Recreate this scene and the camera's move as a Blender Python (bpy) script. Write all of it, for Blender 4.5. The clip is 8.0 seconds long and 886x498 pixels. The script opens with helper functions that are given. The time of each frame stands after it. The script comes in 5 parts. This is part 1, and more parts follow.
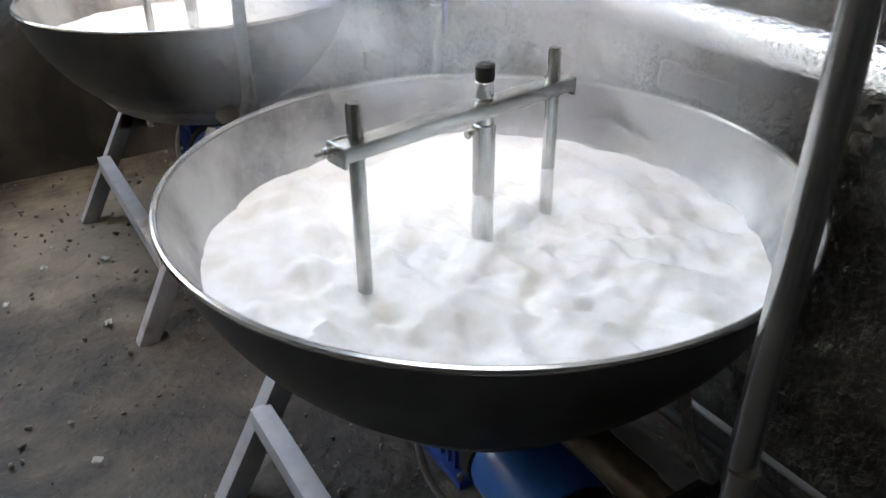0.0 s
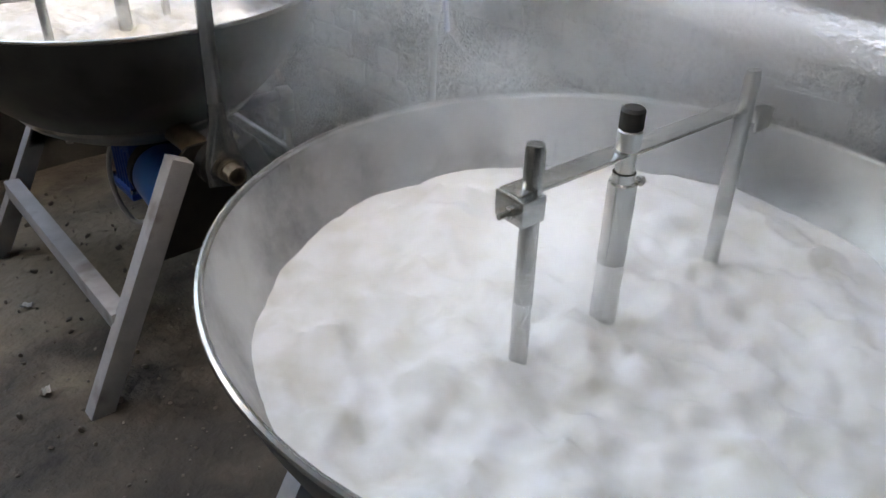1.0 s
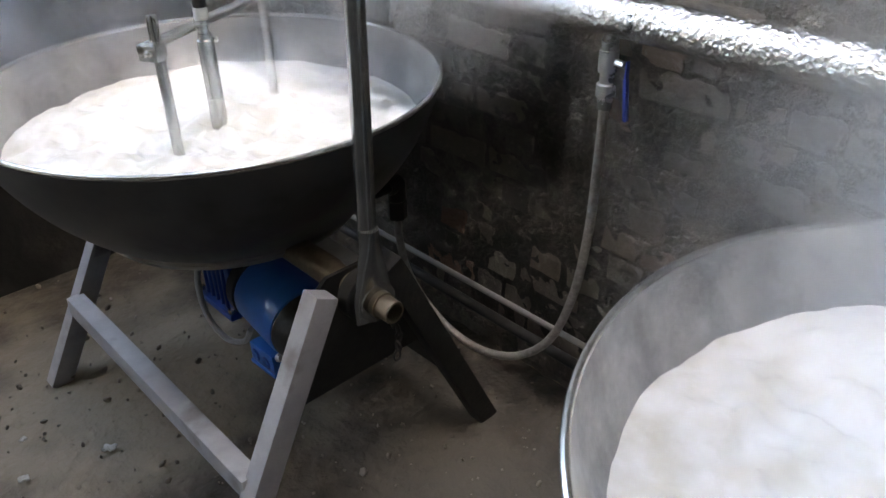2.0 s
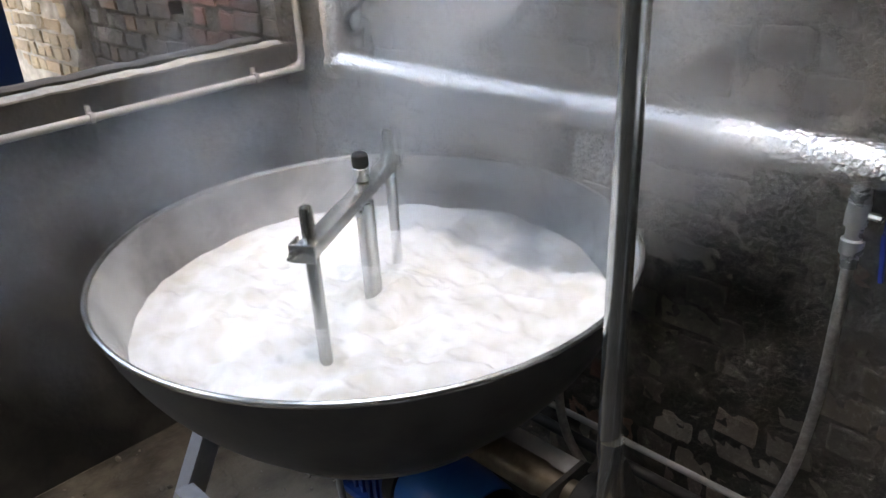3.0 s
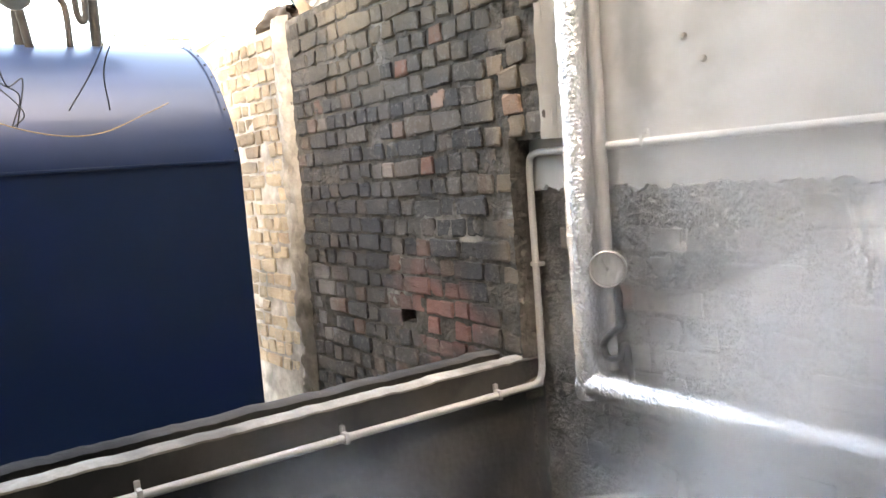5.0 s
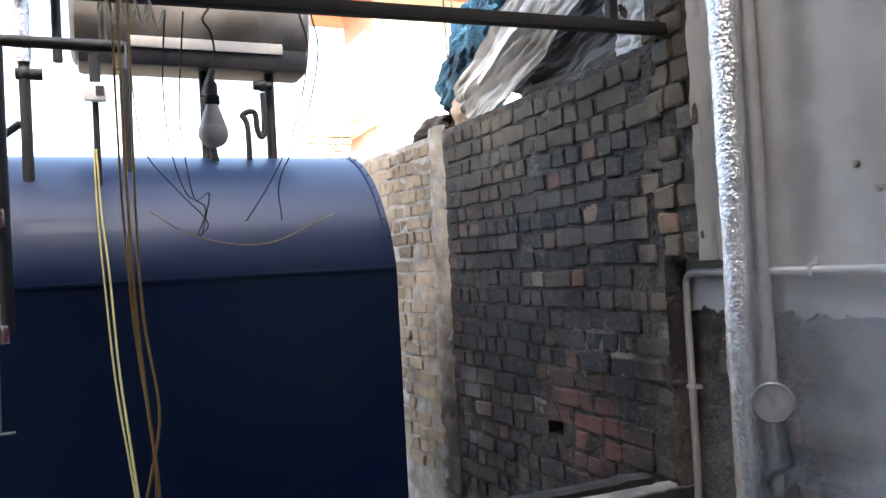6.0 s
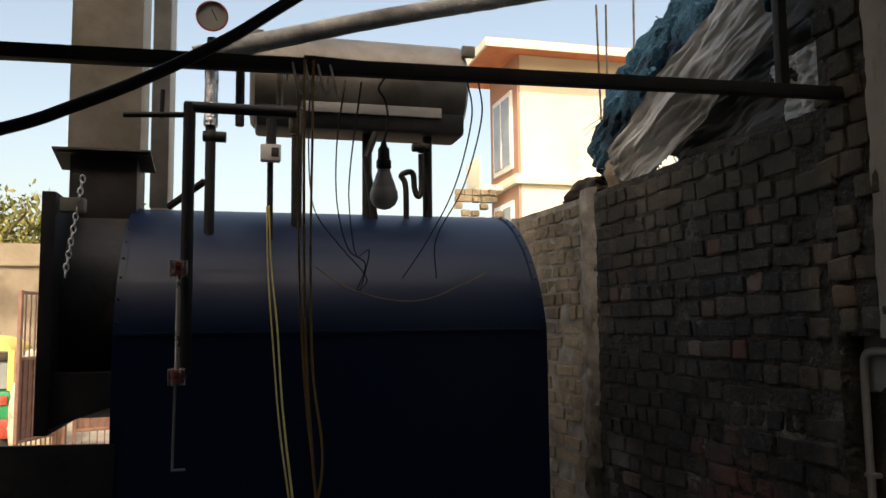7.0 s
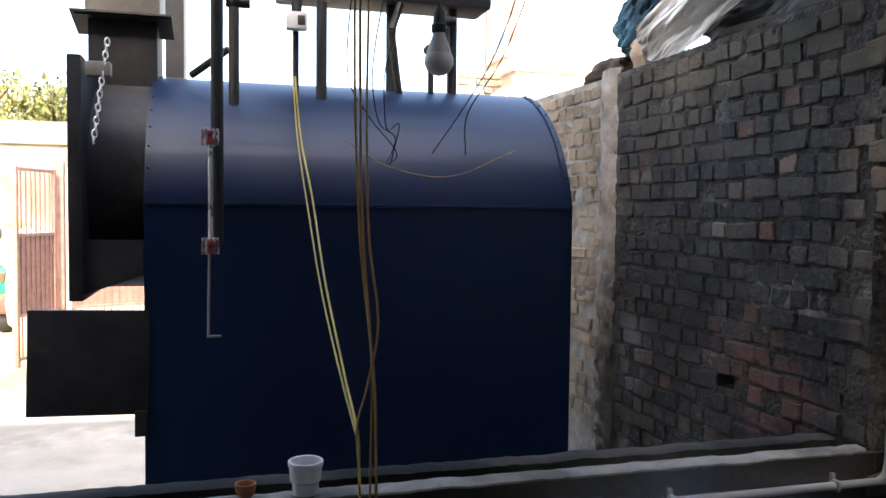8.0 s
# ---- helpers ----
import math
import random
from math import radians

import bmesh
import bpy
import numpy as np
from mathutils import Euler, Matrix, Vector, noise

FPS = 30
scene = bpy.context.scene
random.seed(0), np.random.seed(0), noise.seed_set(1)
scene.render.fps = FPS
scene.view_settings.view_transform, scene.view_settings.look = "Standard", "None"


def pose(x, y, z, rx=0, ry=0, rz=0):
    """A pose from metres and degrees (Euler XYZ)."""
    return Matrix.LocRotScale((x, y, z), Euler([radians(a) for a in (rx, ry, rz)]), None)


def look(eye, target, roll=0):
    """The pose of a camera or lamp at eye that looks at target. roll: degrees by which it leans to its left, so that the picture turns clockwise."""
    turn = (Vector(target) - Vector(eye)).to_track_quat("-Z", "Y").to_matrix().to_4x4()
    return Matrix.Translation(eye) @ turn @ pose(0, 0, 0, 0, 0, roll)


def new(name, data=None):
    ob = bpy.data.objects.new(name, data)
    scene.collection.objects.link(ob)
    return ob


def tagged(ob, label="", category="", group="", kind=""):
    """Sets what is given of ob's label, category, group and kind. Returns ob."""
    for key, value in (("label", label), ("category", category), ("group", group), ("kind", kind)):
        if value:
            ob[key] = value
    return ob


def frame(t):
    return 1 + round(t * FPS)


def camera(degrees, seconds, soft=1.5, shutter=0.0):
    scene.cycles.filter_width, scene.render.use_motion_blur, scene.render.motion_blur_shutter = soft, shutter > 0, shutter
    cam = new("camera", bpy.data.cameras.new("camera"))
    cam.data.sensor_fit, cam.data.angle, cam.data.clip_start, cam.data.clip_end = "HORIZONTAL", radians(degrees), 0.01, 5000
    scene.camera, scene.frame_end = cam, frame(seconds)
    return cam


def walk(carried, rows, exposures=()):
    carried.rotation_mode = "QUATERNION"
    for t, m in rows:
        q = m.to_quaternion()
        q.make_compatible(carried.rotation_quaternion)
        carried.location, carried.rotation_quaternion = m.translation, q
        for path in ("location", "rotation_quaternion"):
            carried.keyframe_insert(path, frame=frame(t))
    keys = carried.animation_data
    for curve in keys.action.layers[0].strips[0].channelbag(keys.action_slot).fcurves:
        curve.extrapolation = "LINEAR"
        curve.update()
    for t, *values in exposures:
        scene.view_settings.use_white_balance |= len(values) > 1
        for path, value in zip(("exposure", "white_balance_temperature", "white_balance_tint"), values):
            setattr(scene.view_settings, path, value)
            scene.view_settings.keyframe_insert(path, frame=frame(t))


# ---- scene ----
cam = camera(58.7, 8.0)

PATH = [
    (0, (-1.349, -3.895, 1.527), (-0.442, -2.414, 0.535), -0.6),
    (0.5, (-1.372, -3.602, 1.526), (-0.353, -2.213, 0.509), -0.1),
    (0.6, (-1.381, -3.557, 1.526), (-0.342, -2.186, 0.506), 0.2),
    (1, (-1.414, -3.401, 1.518), (-0.304, -2.117, 0.461), 1.1),
    (1.2, (-1.403, -3.313, 1.5), (-0.289, -2.037, 0.436), 1.0),
    (2.3, (-1.499, -2.577, 1.622), (-0.32, -1.324, 0.603), -2.2),
    (2.5, (-1.505, -2.47, 1.637), (-0.317, -1.205, 0.643), -2.8),
    (3, (-1.543, -2.229, 1.648), (-0.299, -0.926, 0.781), -3.4),
    (3.5, (-1.528, -2.055, 1.696), (-0.306, -0.662, 0.944), -4.1),
    (3.7, (-1.532, -2.015, 1.703), (-0.327, -0.575, 1.014), -4.3),
    (4, (-1.557, -1.974, 1.746), (-0.37, -0.48, 1.146), -4.9),
    (4.5, (-1.571, -1.941, 1.789), (-0.414, -0.366, 1.362), -4.6),
    (4.7, (-1.62, -1.92, 1.76), (-0.456, -0.325, 1.444), -4.0),
    (5.8, (-1.697, -1.955, 1.897), (-0.821, -0.157, 1.875), -4.1),
    (6, (-1.703, -1.932, 1.89), (-0.882, -0.109, 1.924), -3.1),
    (6.1, (-1.685, -1.952, 1.884), (-0.911, -0.109, 1.946), -3.1),
    (6.5, (-1.74, -1.929, 1.903), (-1.084, -0.045, 2.046), -2.1),
    (7, (-1.759, -1.93, 1.907), (-1.265, -0.002, 2.095), -0.6),
    (7.5, (-1.798, -1.912, 1.885), (-1.406, 0.046, 1.996), 0.9),
    (8, (-1.917, -1.886, 1.858), (-1.385, 0.04, 1.766), 0.6),
]
EXPOSURES = [(0.0, 5.0, 9400), (0.6, 4.5, 9300), (1.2, 4.45, 9400), (2.4, 4.75, 8500), (3.0, 4.55, 8600), (3.6, 4.5, 8700), (4.1, 4.9, 8900), (4.7, 5.05, 9200), (6.0, 3.6, 7000), (6.6, 2.0, 7600), (7.2, 0.95, 9000), (7.6, 1.1, 8500), (8.0, 3.0, 6900)]
walk(cam, [(t, look(eye, target, roll)) for t, eye, target, roll in PATH],
     exposures=[(t, stops, kelvin, 10) for t, stops, kelvin in EXPOSURES])

# ---- world and light ----
SUN_HEIGHT, SUN_FROM = 42.0, 200.0  # degrees above the horizon; compass degrees clockwise from +y
world = bpy.data.worlds.new("sky")
scene.world = world
world.use_nodes = True
wn = world.node_tree.nodes
sky = wn.new("ShaderNodeTexSky")
sky.sky_type, sky.sun_disc = "NISHITA", False
sky.sun_elevation, sky.sun_rotation = radians(SUN_HEIGHT), radians(SUN_FROM)
sky.dust_density, sky.air_density = 4.5, 1.0
wn["Background"].inputs["Strength"].default_value = 0.15
world.node_tree.links.new(sky.outputs[0], wn["Background"].inputs["Color"])
sun = new("sun", bpy.data.lights.new("sun", "SUN"))
sun.data.energy, sun.data.angle, sun.data.color = 2.0, radians(0.5), (1.0, 0.93, 0.82)
sa, se = radians(SUN_FROM), radians(SUN_HEIGHT)
sun.matrix_world = look((40 * math.sin(sa) * math.cos(se), 40 * math.cos(sa) * math.cos(se), 40 * math.sin(se)), (0, 0, 0))


# ---- materials ----
def shader(name):
    m = bpy.data.materials.new(name)
    m.use_nodes = True
    return m, m.node_tree.nodes, m.node_tree.links, m.node_tree.nodes["Principled BSDF"]


def surface(name, dark, light, scale=8.0, rough=(0.6, 0.9), metal=0.0, bump=0.3, bump_scale=60.0, depth=0.004, stain=None,
            stain_scale=1.5, stain_at=(0.5, 0.65), vary=0.0, coords="Object", coat=0.0):
    """Two tones by a coarse noise, an optional stain by a larger one, fine relief, a spread from object to object."""
    m, n, l, b = shader(name)
    tc = n.new("ShaderNodeTexCoord")
    where = tc.outputs[coords]
    if vary:
        info = n.new("ShaderNodeObjectInfo")
        shift = n.new("ShaderNodeVectorMath")
        shift.operation = "MULTIPLY_ADD"
        l.new(info.outputs["Random"], shift.inputs[0])
        shift.inputs[1].default_value = (7.0, 13.0, 5.0)
        l.new(where, shift.inputs[2])
        where = shift.outputs[0]
    big = n.new("ShaderNodeTexNoise")
    big.inputs["Scale"].default_value, big.inputs["Detail"].default_value = scale, 8
    big.inputs["Roughness"].default_value = 0.65
    l.new(where, big.inputs["Vector"])
    ramp = n.new("ShaderNodeValToRGB")
    ramp.color_ramp.elements[0].position, ramp.color_ramp.elements[1].position = 0.3, 0.7
    ramp.color_ramp.elements[0].color, ramp.color_ramp.elements[1].color = (*dark, 1), (*light, 1)
    l.new(big.outputs["Fac"], ramp.inputs["Fac"])
    colour = ramp.outputs["Color"]
    if stain:
        wide = n.new("ShaderNodeTexNoise")
        wide.inputs["Scale"].default_value, wide.inputs["Detail"].default_value = stain_scale, 6
        l.new(where, wide.inputs["Vector"])
        edge = n.new("ShaderNodeMapRange")
        edge.inputs["From Min"].default_value, edge.inputs["From Max"].default_value = stain_at
        l.new(wide.outputs["Fac"], edge.inputs["Value"])
        mix = n.new("ShaderNodeMix")
        mix.data_type = "RGBA"
        l.new(edge.outputs["Result"], mix.inputs["Factor"])
        l.new(colour, mix.inputs["A"])
        mix.inputs["B"].default_value = (*stain, 1)
        colour = mix.outputs["Result"]
    if vary:
        hue = n.new("ShaderNodeHueSaturation")
        span = n.new("ShaderNodeMapRange")
        span.inputs["To Min"].default_value, span.inputs["To Max"].default_value = 1 - vary, 1 + vary
        l.new(info.outputs["Random"], span.inputs["Value"])
        l.new(span.outputs["Result"], hue.inputs["Value"])
        l.new(colour, hue.inputs["Color"])
        colour = hue.outputs["Color"]
    l.new(colour, b.inputs["Base Color"])
    gloss = n.new("ShaderNodeMapRange")
    gloss.inputs["To Min"].default_value, gloss.inputs["To Max"].default_value = rough
    l.new(big.outputs["Fac"], gloss.inputs["Value"])
    l.new(gloss.outputs["Result"], b.inputs["Roughness"])
    b.inputs["Metallic"].default_value = metal
    b.inputs["Coat Weight"].default_value = coat
    if bump:
        fine = n.new("ShaderNodeTexNoise")
        fine.inputs["Scale"].default_value, fine.inputs["Detail"].default_value = bump_scale, 5
        l.new(where, fine.inputs["Vector"])
        relief = n.new("ShaderNodeBump")
        relief.inputs["Strength"].default_value, relief.inputs["Distance"].default_value = bump, depth
        l.new(fine.outputs["Fac"], relief.inputs["Height"])
        l.new(relief.outputs["Normal"], b.inputs["Normal"])
    return m


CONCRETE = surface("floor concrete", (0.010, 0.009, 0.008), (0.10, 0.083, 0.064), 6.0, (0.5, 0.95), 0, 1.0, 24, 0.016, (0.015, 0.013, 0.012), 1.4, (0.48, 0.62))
YARD = surface("yard concrete", (0.22, 0.20, 0.165), (0.36, 0.33, 0.285), 1.2, (0.8, 0.95), 0, 0.4, 12, 0.01, (0.24, 0.19, 0.115), 0.15)
# render tone lowered to stand in for shade on the parapet's inner face
RENDER_DARK = surface("shade-darkened blotchy cement render", (0.022, 0.020, 0.018), (0.066, 0.061, 0.055), 4.0, (0.7, 0.95), 0, 0.5, 45, 0.006, (0.010, 0.0095, 0.009), 2.6, (0.46, 0.60))
CEMENT_EDGE = surface("bare cement edge", (0.20, 0.185, 0.165), (0.40, 0.375, 0.335), 14.0, (0.8, 0.95), 0, 0.6, 50, 0.006, (0.14, 0.13, 0.115), 4.0)
PLASTER = surface("grey cement plaster", (0.30, 0.29, 0.27), (0.42, 0.41, 0.385), 2.0, (0.7, 0.95), 0, 0.25, 30, 0.004, (0.24, 0.23, 0.215), 1.1, (0.5, 0.7))
MORTAR = surface("smeared mortar", (0.045, 0.041, 0.036), (0.21, 0.19, 0.165), 15.0, (0.85, 0.98), 0, 1.0, 60, 0.016, (0.045, 0.040, 0.035), 2.2, (0.46, 0.6))
SOOT_MORTAR = surface("sooty mortar", (0.016, 0.015, 0.013), (0.10, 0.088, 0.072), 16.0, (0.85, 0.98), 0, 1.0, 60, 0.014, (0.26, 0.245, 0.22), 2.2, (0.58, 0.68))
STEEL = surface("brushed stainless steel", (0.40, 0.40, 0.39), (0.60, 0.60, 0.58), 14.0, (0.16, 0.30), 0.92, 0.12, 160, 0.001, (0.28, 0.27, 0.25), 5.0, (0.55, 0.75))
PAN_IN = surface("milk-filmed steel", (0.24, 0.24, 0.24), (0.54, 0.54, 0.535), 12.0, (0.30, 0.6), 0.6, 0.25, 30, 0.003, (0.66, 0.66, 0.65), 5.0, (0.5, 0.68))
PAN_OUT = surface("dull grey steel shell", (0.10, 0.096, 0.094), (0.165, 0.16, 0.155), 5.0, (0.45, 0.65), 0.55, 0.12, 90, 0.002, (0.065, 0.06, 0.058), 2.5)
JACKET = surface("heat-stained jacket steel", (0.20, 0.19, 0.18), (0.36, 0.35, 0.335), 11.0, (0.4, 0.65), 0.75, 0.35, 70, 0.003, (0.12, 0.1, 0.085), 4.0)
PAINT_GREY = surface("silver-grey painted steel", (0.31, 0.308, 0.32), (0.44, 0.437, 0.45), 10.0, (0.45, 0.65), 0.0, 0.25, 120, 0.002, (0.22, 0.20, 0.19), 6.0, (0.58, 0.70))
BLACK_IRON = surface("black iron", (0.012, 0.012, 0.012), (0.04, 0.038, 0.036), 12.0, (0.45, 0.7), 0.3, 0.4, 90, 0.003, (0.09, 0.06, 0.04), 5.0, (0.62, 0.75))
BRASS_PIPE = surface("heat-browned steel pipe", (0.10, 0.075, 0.05), (0.30, 0.25, 0.19), 12.0, (0.3, 0.5), 0.8, 0.2, 90, 0.002)
CHROME = surface("polished steel", (0.58, 0.58, 0.57), (0.74, 0.74, 0.73), 20.0, (0.2, 0.36), 0.7, 0.05, 200, 0.001)
MOTOR_BLUE = surface("glossy blue motor paint", (0.008, 0.12, 0.44), (0.012, 0.17, 0.58), 8.0, (0.28, 0.42), 0.0, 0.1, 120, 0.001, (0.006, 0.07, 0.24), 5.0, (0.58, 0.72), coat=0.3)
GEAR_BLUE = surface("dark blue gearbox paint", (0.006, 0.04, 0.20), (0.01, 0.07, 0.32), 12.0, (0.3, 0.5), 0.0, 0.3, 100, 0.002, coat=0.3)
PVC = surface("white plastic conduit", (0.40, 0.385, 0.365), (0.50, 0.49, 0.465), 8.0, (0.35, 0.5), 0.0, 0.05, 60, 0.001, (0.45, 0.42, 0.38), 6.0, (0.58, 0.72))
PVC_CLEAN = surface("white plastic", (0.74, 0.73, 0.72), (0.82, 0.81, 0.80), 8.0, (0.3, 0.45), 0.0, 0.05, 60, 0.001)
CONDUIT_GREY = surface("grey pipe", (0.24, 0.235, 0.23), (0.34, 0.335, 0.325), 9.0, (0.5, 0.7), 0.0, 0.2, 60, 0.002)
HOSE = surface("braided steel hose", (0.20, 0.19, 0.175), (0.42, 0.40, 0.37), 60.0, (0.35, 0.55), 0.45, 0.8, 420, 0.002)
RUBBER = surface("black rubber", (0.012, 0.012, 0.012), (0.03, 0.03, 0.03), 15.0, (0.5, 0.75), 0.0, 0.2, 150, 0.001)
BOILER_BLUE = surface("navy sheet metal", (0.001, 0.0105, 0.040), (0.0014, 0.0155, 0.056), 1.2, (0.36, 0.48), 0.0, 0.05, 6, 0.004, (0.0015, 0.012, 0.06), 2.0, (0.5, 0.7), coat=0.1)
BOILER_BLUE.node_tree.nodes["Principled BSDF"].inputs["Specular IOR Level"].default_value = 0.46
SOOTY = surface("sooty boiler steel", (0.012, 0.012, 0.016), (0.05, 0.048, 0.05), 5.0, (0.45, 0.75), 0.4, 0.3, 40, 0.004, (0.11, 0.10, 0.085), 3.0, (0.58, 0.72))
RUSTY_TANK = surface("weathered aluminium cladding", (0.17, 0.155, 0.135), (0.42, 0.39, 0.35), 3.0, (0.4, 0.65), 0.35, 0.2, 30, 0.003, (0.10, 0.07, 0.045), 1.6, (0.55, 0.7))
LAGGING = surface("weathered pipe lagging", (0.30, 0.30, 0.29), (0.58, 0.57, 0.55), 12.0, (0.6, 0.85), 0.1, 0.9, 30, 0.01, (0.2, 0.19, 0.18), 4.0)
RED_PAINT = surface("red valve paint", (0.22, 0.03, 0.02), (0.42, 0.07, 0.05), 30.0, (0.4, 0.6), 0.0, 0.3, 90, 0.002)
YELLOW_CABLE = surface("yellow cable sheath", (0.45, 0.33, 0.06), (0.62, 0.47, 0.10), 20.0, (0.4, 0.55), 0.0, 0.1, 90, 0.001)
AMBER_CABLE = surface("amber cable sheath", (0.30, 0.17, 0.05), (0.46, 0.27, 0.08), 20.0, (0.4, 0.55), 0.0, 0.1, 90, 0.001)
TERRACOTTA = surface("terracotta", (0.26, 0.09, 0.045), (0.42, 0.16, 0.08), 14.0, (0.7, 0.9), 0.0, 0.3, 70, 0.002)
TARP_BLUE = surface("blue netting", (0.012, 0.06, 0.10), (0.06, 0.24, 0.36), 22.0, (0.6, 0.85), 0.0, 1.0, 90, 0.01, (0.006, 0.02, 0.04), 4.0)
TARP_WHITE = surface("dirty white tarpaulin", (0.50, 0.49, 0.46), (0.76, 0.75, 0.71), 6.0, (0.5, 0.7), 0.0, 0.5, 40, 0.004, (0.25, 0.24, 0.21), 3.0, (0.52, 0.66))
TARP_DARK = surface("sooty canvas", (0.035, 0.036, 0.036), (0.12, 0.12, 0.115), 7.0, (0.6, 0.85), 0.0, 0.6, 40, 0.006)
TARP_TAN = surface("tan cloth", (0.30, 0.22, 0.15), (0.48, 0.37, 0.27), 9.0, (0.7, 0.9), 0.0, 0.5, 60, 0.004)
HOUSE_CREAM = surface("cream house paint", (0.60, 0.57, 0.46), (0.70, 0.67, 0.56), 0.4, (0.8, 0.95), 0, 0.2, 5, 0.01, (0.48, 0.43, 0.3), 0.3, (0.6, 0.75))
HOUSE_ORANGE = surface("faded terracotta house paint", (0.36, 0.20, 0.145), (0.44, 0.26, 0.19), 0.5, (0.8, 0.95), 0, 0.1, 5, 0.01)
ROOF_TILE = surface("clay roof tile", (0.42, 0.14, 0.07), (0.56, 0.21, 0.11), 2.0, (0.7, 0.9), 0, 0.3, 10, 0.01, vary=0.2)
BOUNDARY = surface("weathered boundary render", (0.17, 0.14, 0.105), (0.28, 0.24, 0.19), 0.9, (0.85, 0.95), 0, 0.5, 9, 0.02, (0.11, 0.09, 0.07), 0.6, (0.5, 0.62))
BOUNDARY_RENDER = surface("old rendered wall", (0.22, 0.19, 0.15), (0.36, 0.32, 0.26), 0.9, (0.85, 0.95), 0, 0.5, 9, 0.02)
GATE_RUST = surface("faded rust-red gate paint", (0.17, 0.085, 0.065), (0.28, 0.16, 0.13), 8.0, (0.6, 0.85), 0.1, 0.3, 60, 0.003)
AUTO_GREEN = surface("green vehicle paint", (0.008, 0.20, 0.09), (0.015, 0.28, 0.13), 4.0, (0.3, 0.45), 0.0, 0.05, 40, 0.001)
AUTO_YELLOW = surface("yellow canopy", (0.62, 0.47, 0.13), (0.74, 0.58, 0.2), 4.0, (0.6, 0.8), 0.0, 0.2, 30, 0.003)
DUST = surface("dusty white cloth", (0.5, 0.45, 0.38), (0.62, 0.57, 0.5), 4.0, (0.8, 0.9), 0.0, 0.3, 30, 0.003)
BARK = surface("bark", (0.05, 0.035, 0.022), (0.13, 0.10, 0.07), 9.0, (0.85, 0.95), 0, 0.8, 30, 0.01)
LEAF = surface("dusty leaves", (0.07, 0.085, 0.018), (0.19, 0.18, 0.05), 0.8, (0.5, 0.7), 0, 0, vary=0.3)
PAPER = surface("scrap paper", (0.30, 0.29, 0.27), (0.48, 0.47, 0.44), 30.0, (0.7, 0.9), 0, 0.3, 90, 0.002)
PEBBLE = surface("grit", (0.05, 0.045, 0.04), (0.24, 0.21, 0.18), 3.0, (0.8, 0.95), 0, 0.5, 200, 0.002, vary=0.6)
WOOD_DARK = surface("dark timber", (0.03, 0.022, 0.016), (0.08, 0.06, 0.045), 8.0, (0.7, 0.9), 0, 0.4, 60, 0.004)
DIAL = surface("dial face", (0.22, 0.225, 0.22), (0.30, 0.305, 0.30), 10.0, (0.25, 0.35), 0.0, 0.0)
LABEL_WHITE = surface("white plate", (0.52, 0.50, 0.46), (0.66, 0.63, 0.58), 5.0, (0.5, 0.7), 0.0, 0.1, 40, 0.002)
HANDLE_BLUE = surface("blue vinyl grip", (0.01, 0.03, 0.22), (0.015, 0.045, 0.30), 20.0, (0.35, 0.5), 0.0, 0.0)
BULB_WHITE = surface("unlit milky bulb", (0.55, 0.55, 0.54), (0.62, 0.62, 0.61), 4.0, (0.25, 0.35), 0.0, 0.0)
ADDED_ROOF = surface("added corrugated roof sheet", (0.20, 0.195, 0.185), (0.30, 0.29, 0.28), 2.0, (0.6, 0.8), 0.2, 0.2, 20, 0.004)


def stained(n, l, colour, stains):
    """Lays ragged stains over a colour: each a centre, a reach in metres, a tint and a strength."""
    geo = n.new("ShaderNodeNewGeometry")
    for centre, reach, tint, most in stains:
        off, part_of, far = n.new("ShaderNodeVectorMath"), n.new("ShaderNodeVectorMath"), n.new("ShaderNodeVectorMath")
        off.operation, part_of.operation, far.operation = "SUBTRACT", "DIVIDE", "LENGTH"
        off.inputs[1].default_value, part_of.inputs[1].default_value = centre, reach
        l.new(geo.outputs["Position"], off.inputs[0]), l.new(off.outputs[0], part_of.inputs[0]), l.new(part_of.outputs[0], far.inputs[0])
        ragged = n.new("ShaderNodeTexNoise")
        ragged.inputs["Scale"].default_value, ragged.inputs["Detail"].default_value = 5.0, 5
        l.new(geo.outputs["Position"], ragged.inputs["Vector"])
        edge = n.new("ShaderNodeMath")
        edge.operation, edge.inputs[1].default_value = "MULTIPLY_ADD", 1.6
        l.new(ragged.outputs["Fac"], edge.inputs[0]), l.new(far.outputs["Value"], edge.inputs[2])
        reachness = n.new("ShaderNodeMapRange")
        reachness.interpolation_type = "SMOOTHSTEP"
        reachness.inputs["From Min"].default_value, reachness.inputs["From Max"].default_value = 1.9, 1.1
        reachness.inputs["To Max"].default_value = most
        l.new(edge.outputs[0], reachness.inputs["Value"])
        over = n.new("ShaderNodeMix")
        over.data_type = "RGBA"
        l.new(reachness.outputs["Result"], over.inputs["Factor"]), l.new(colour, over.inputs["A"])
        over.inputs["B"].default_value = (*tint, 1)
        colour = over.outputs["Result"]
    return colour


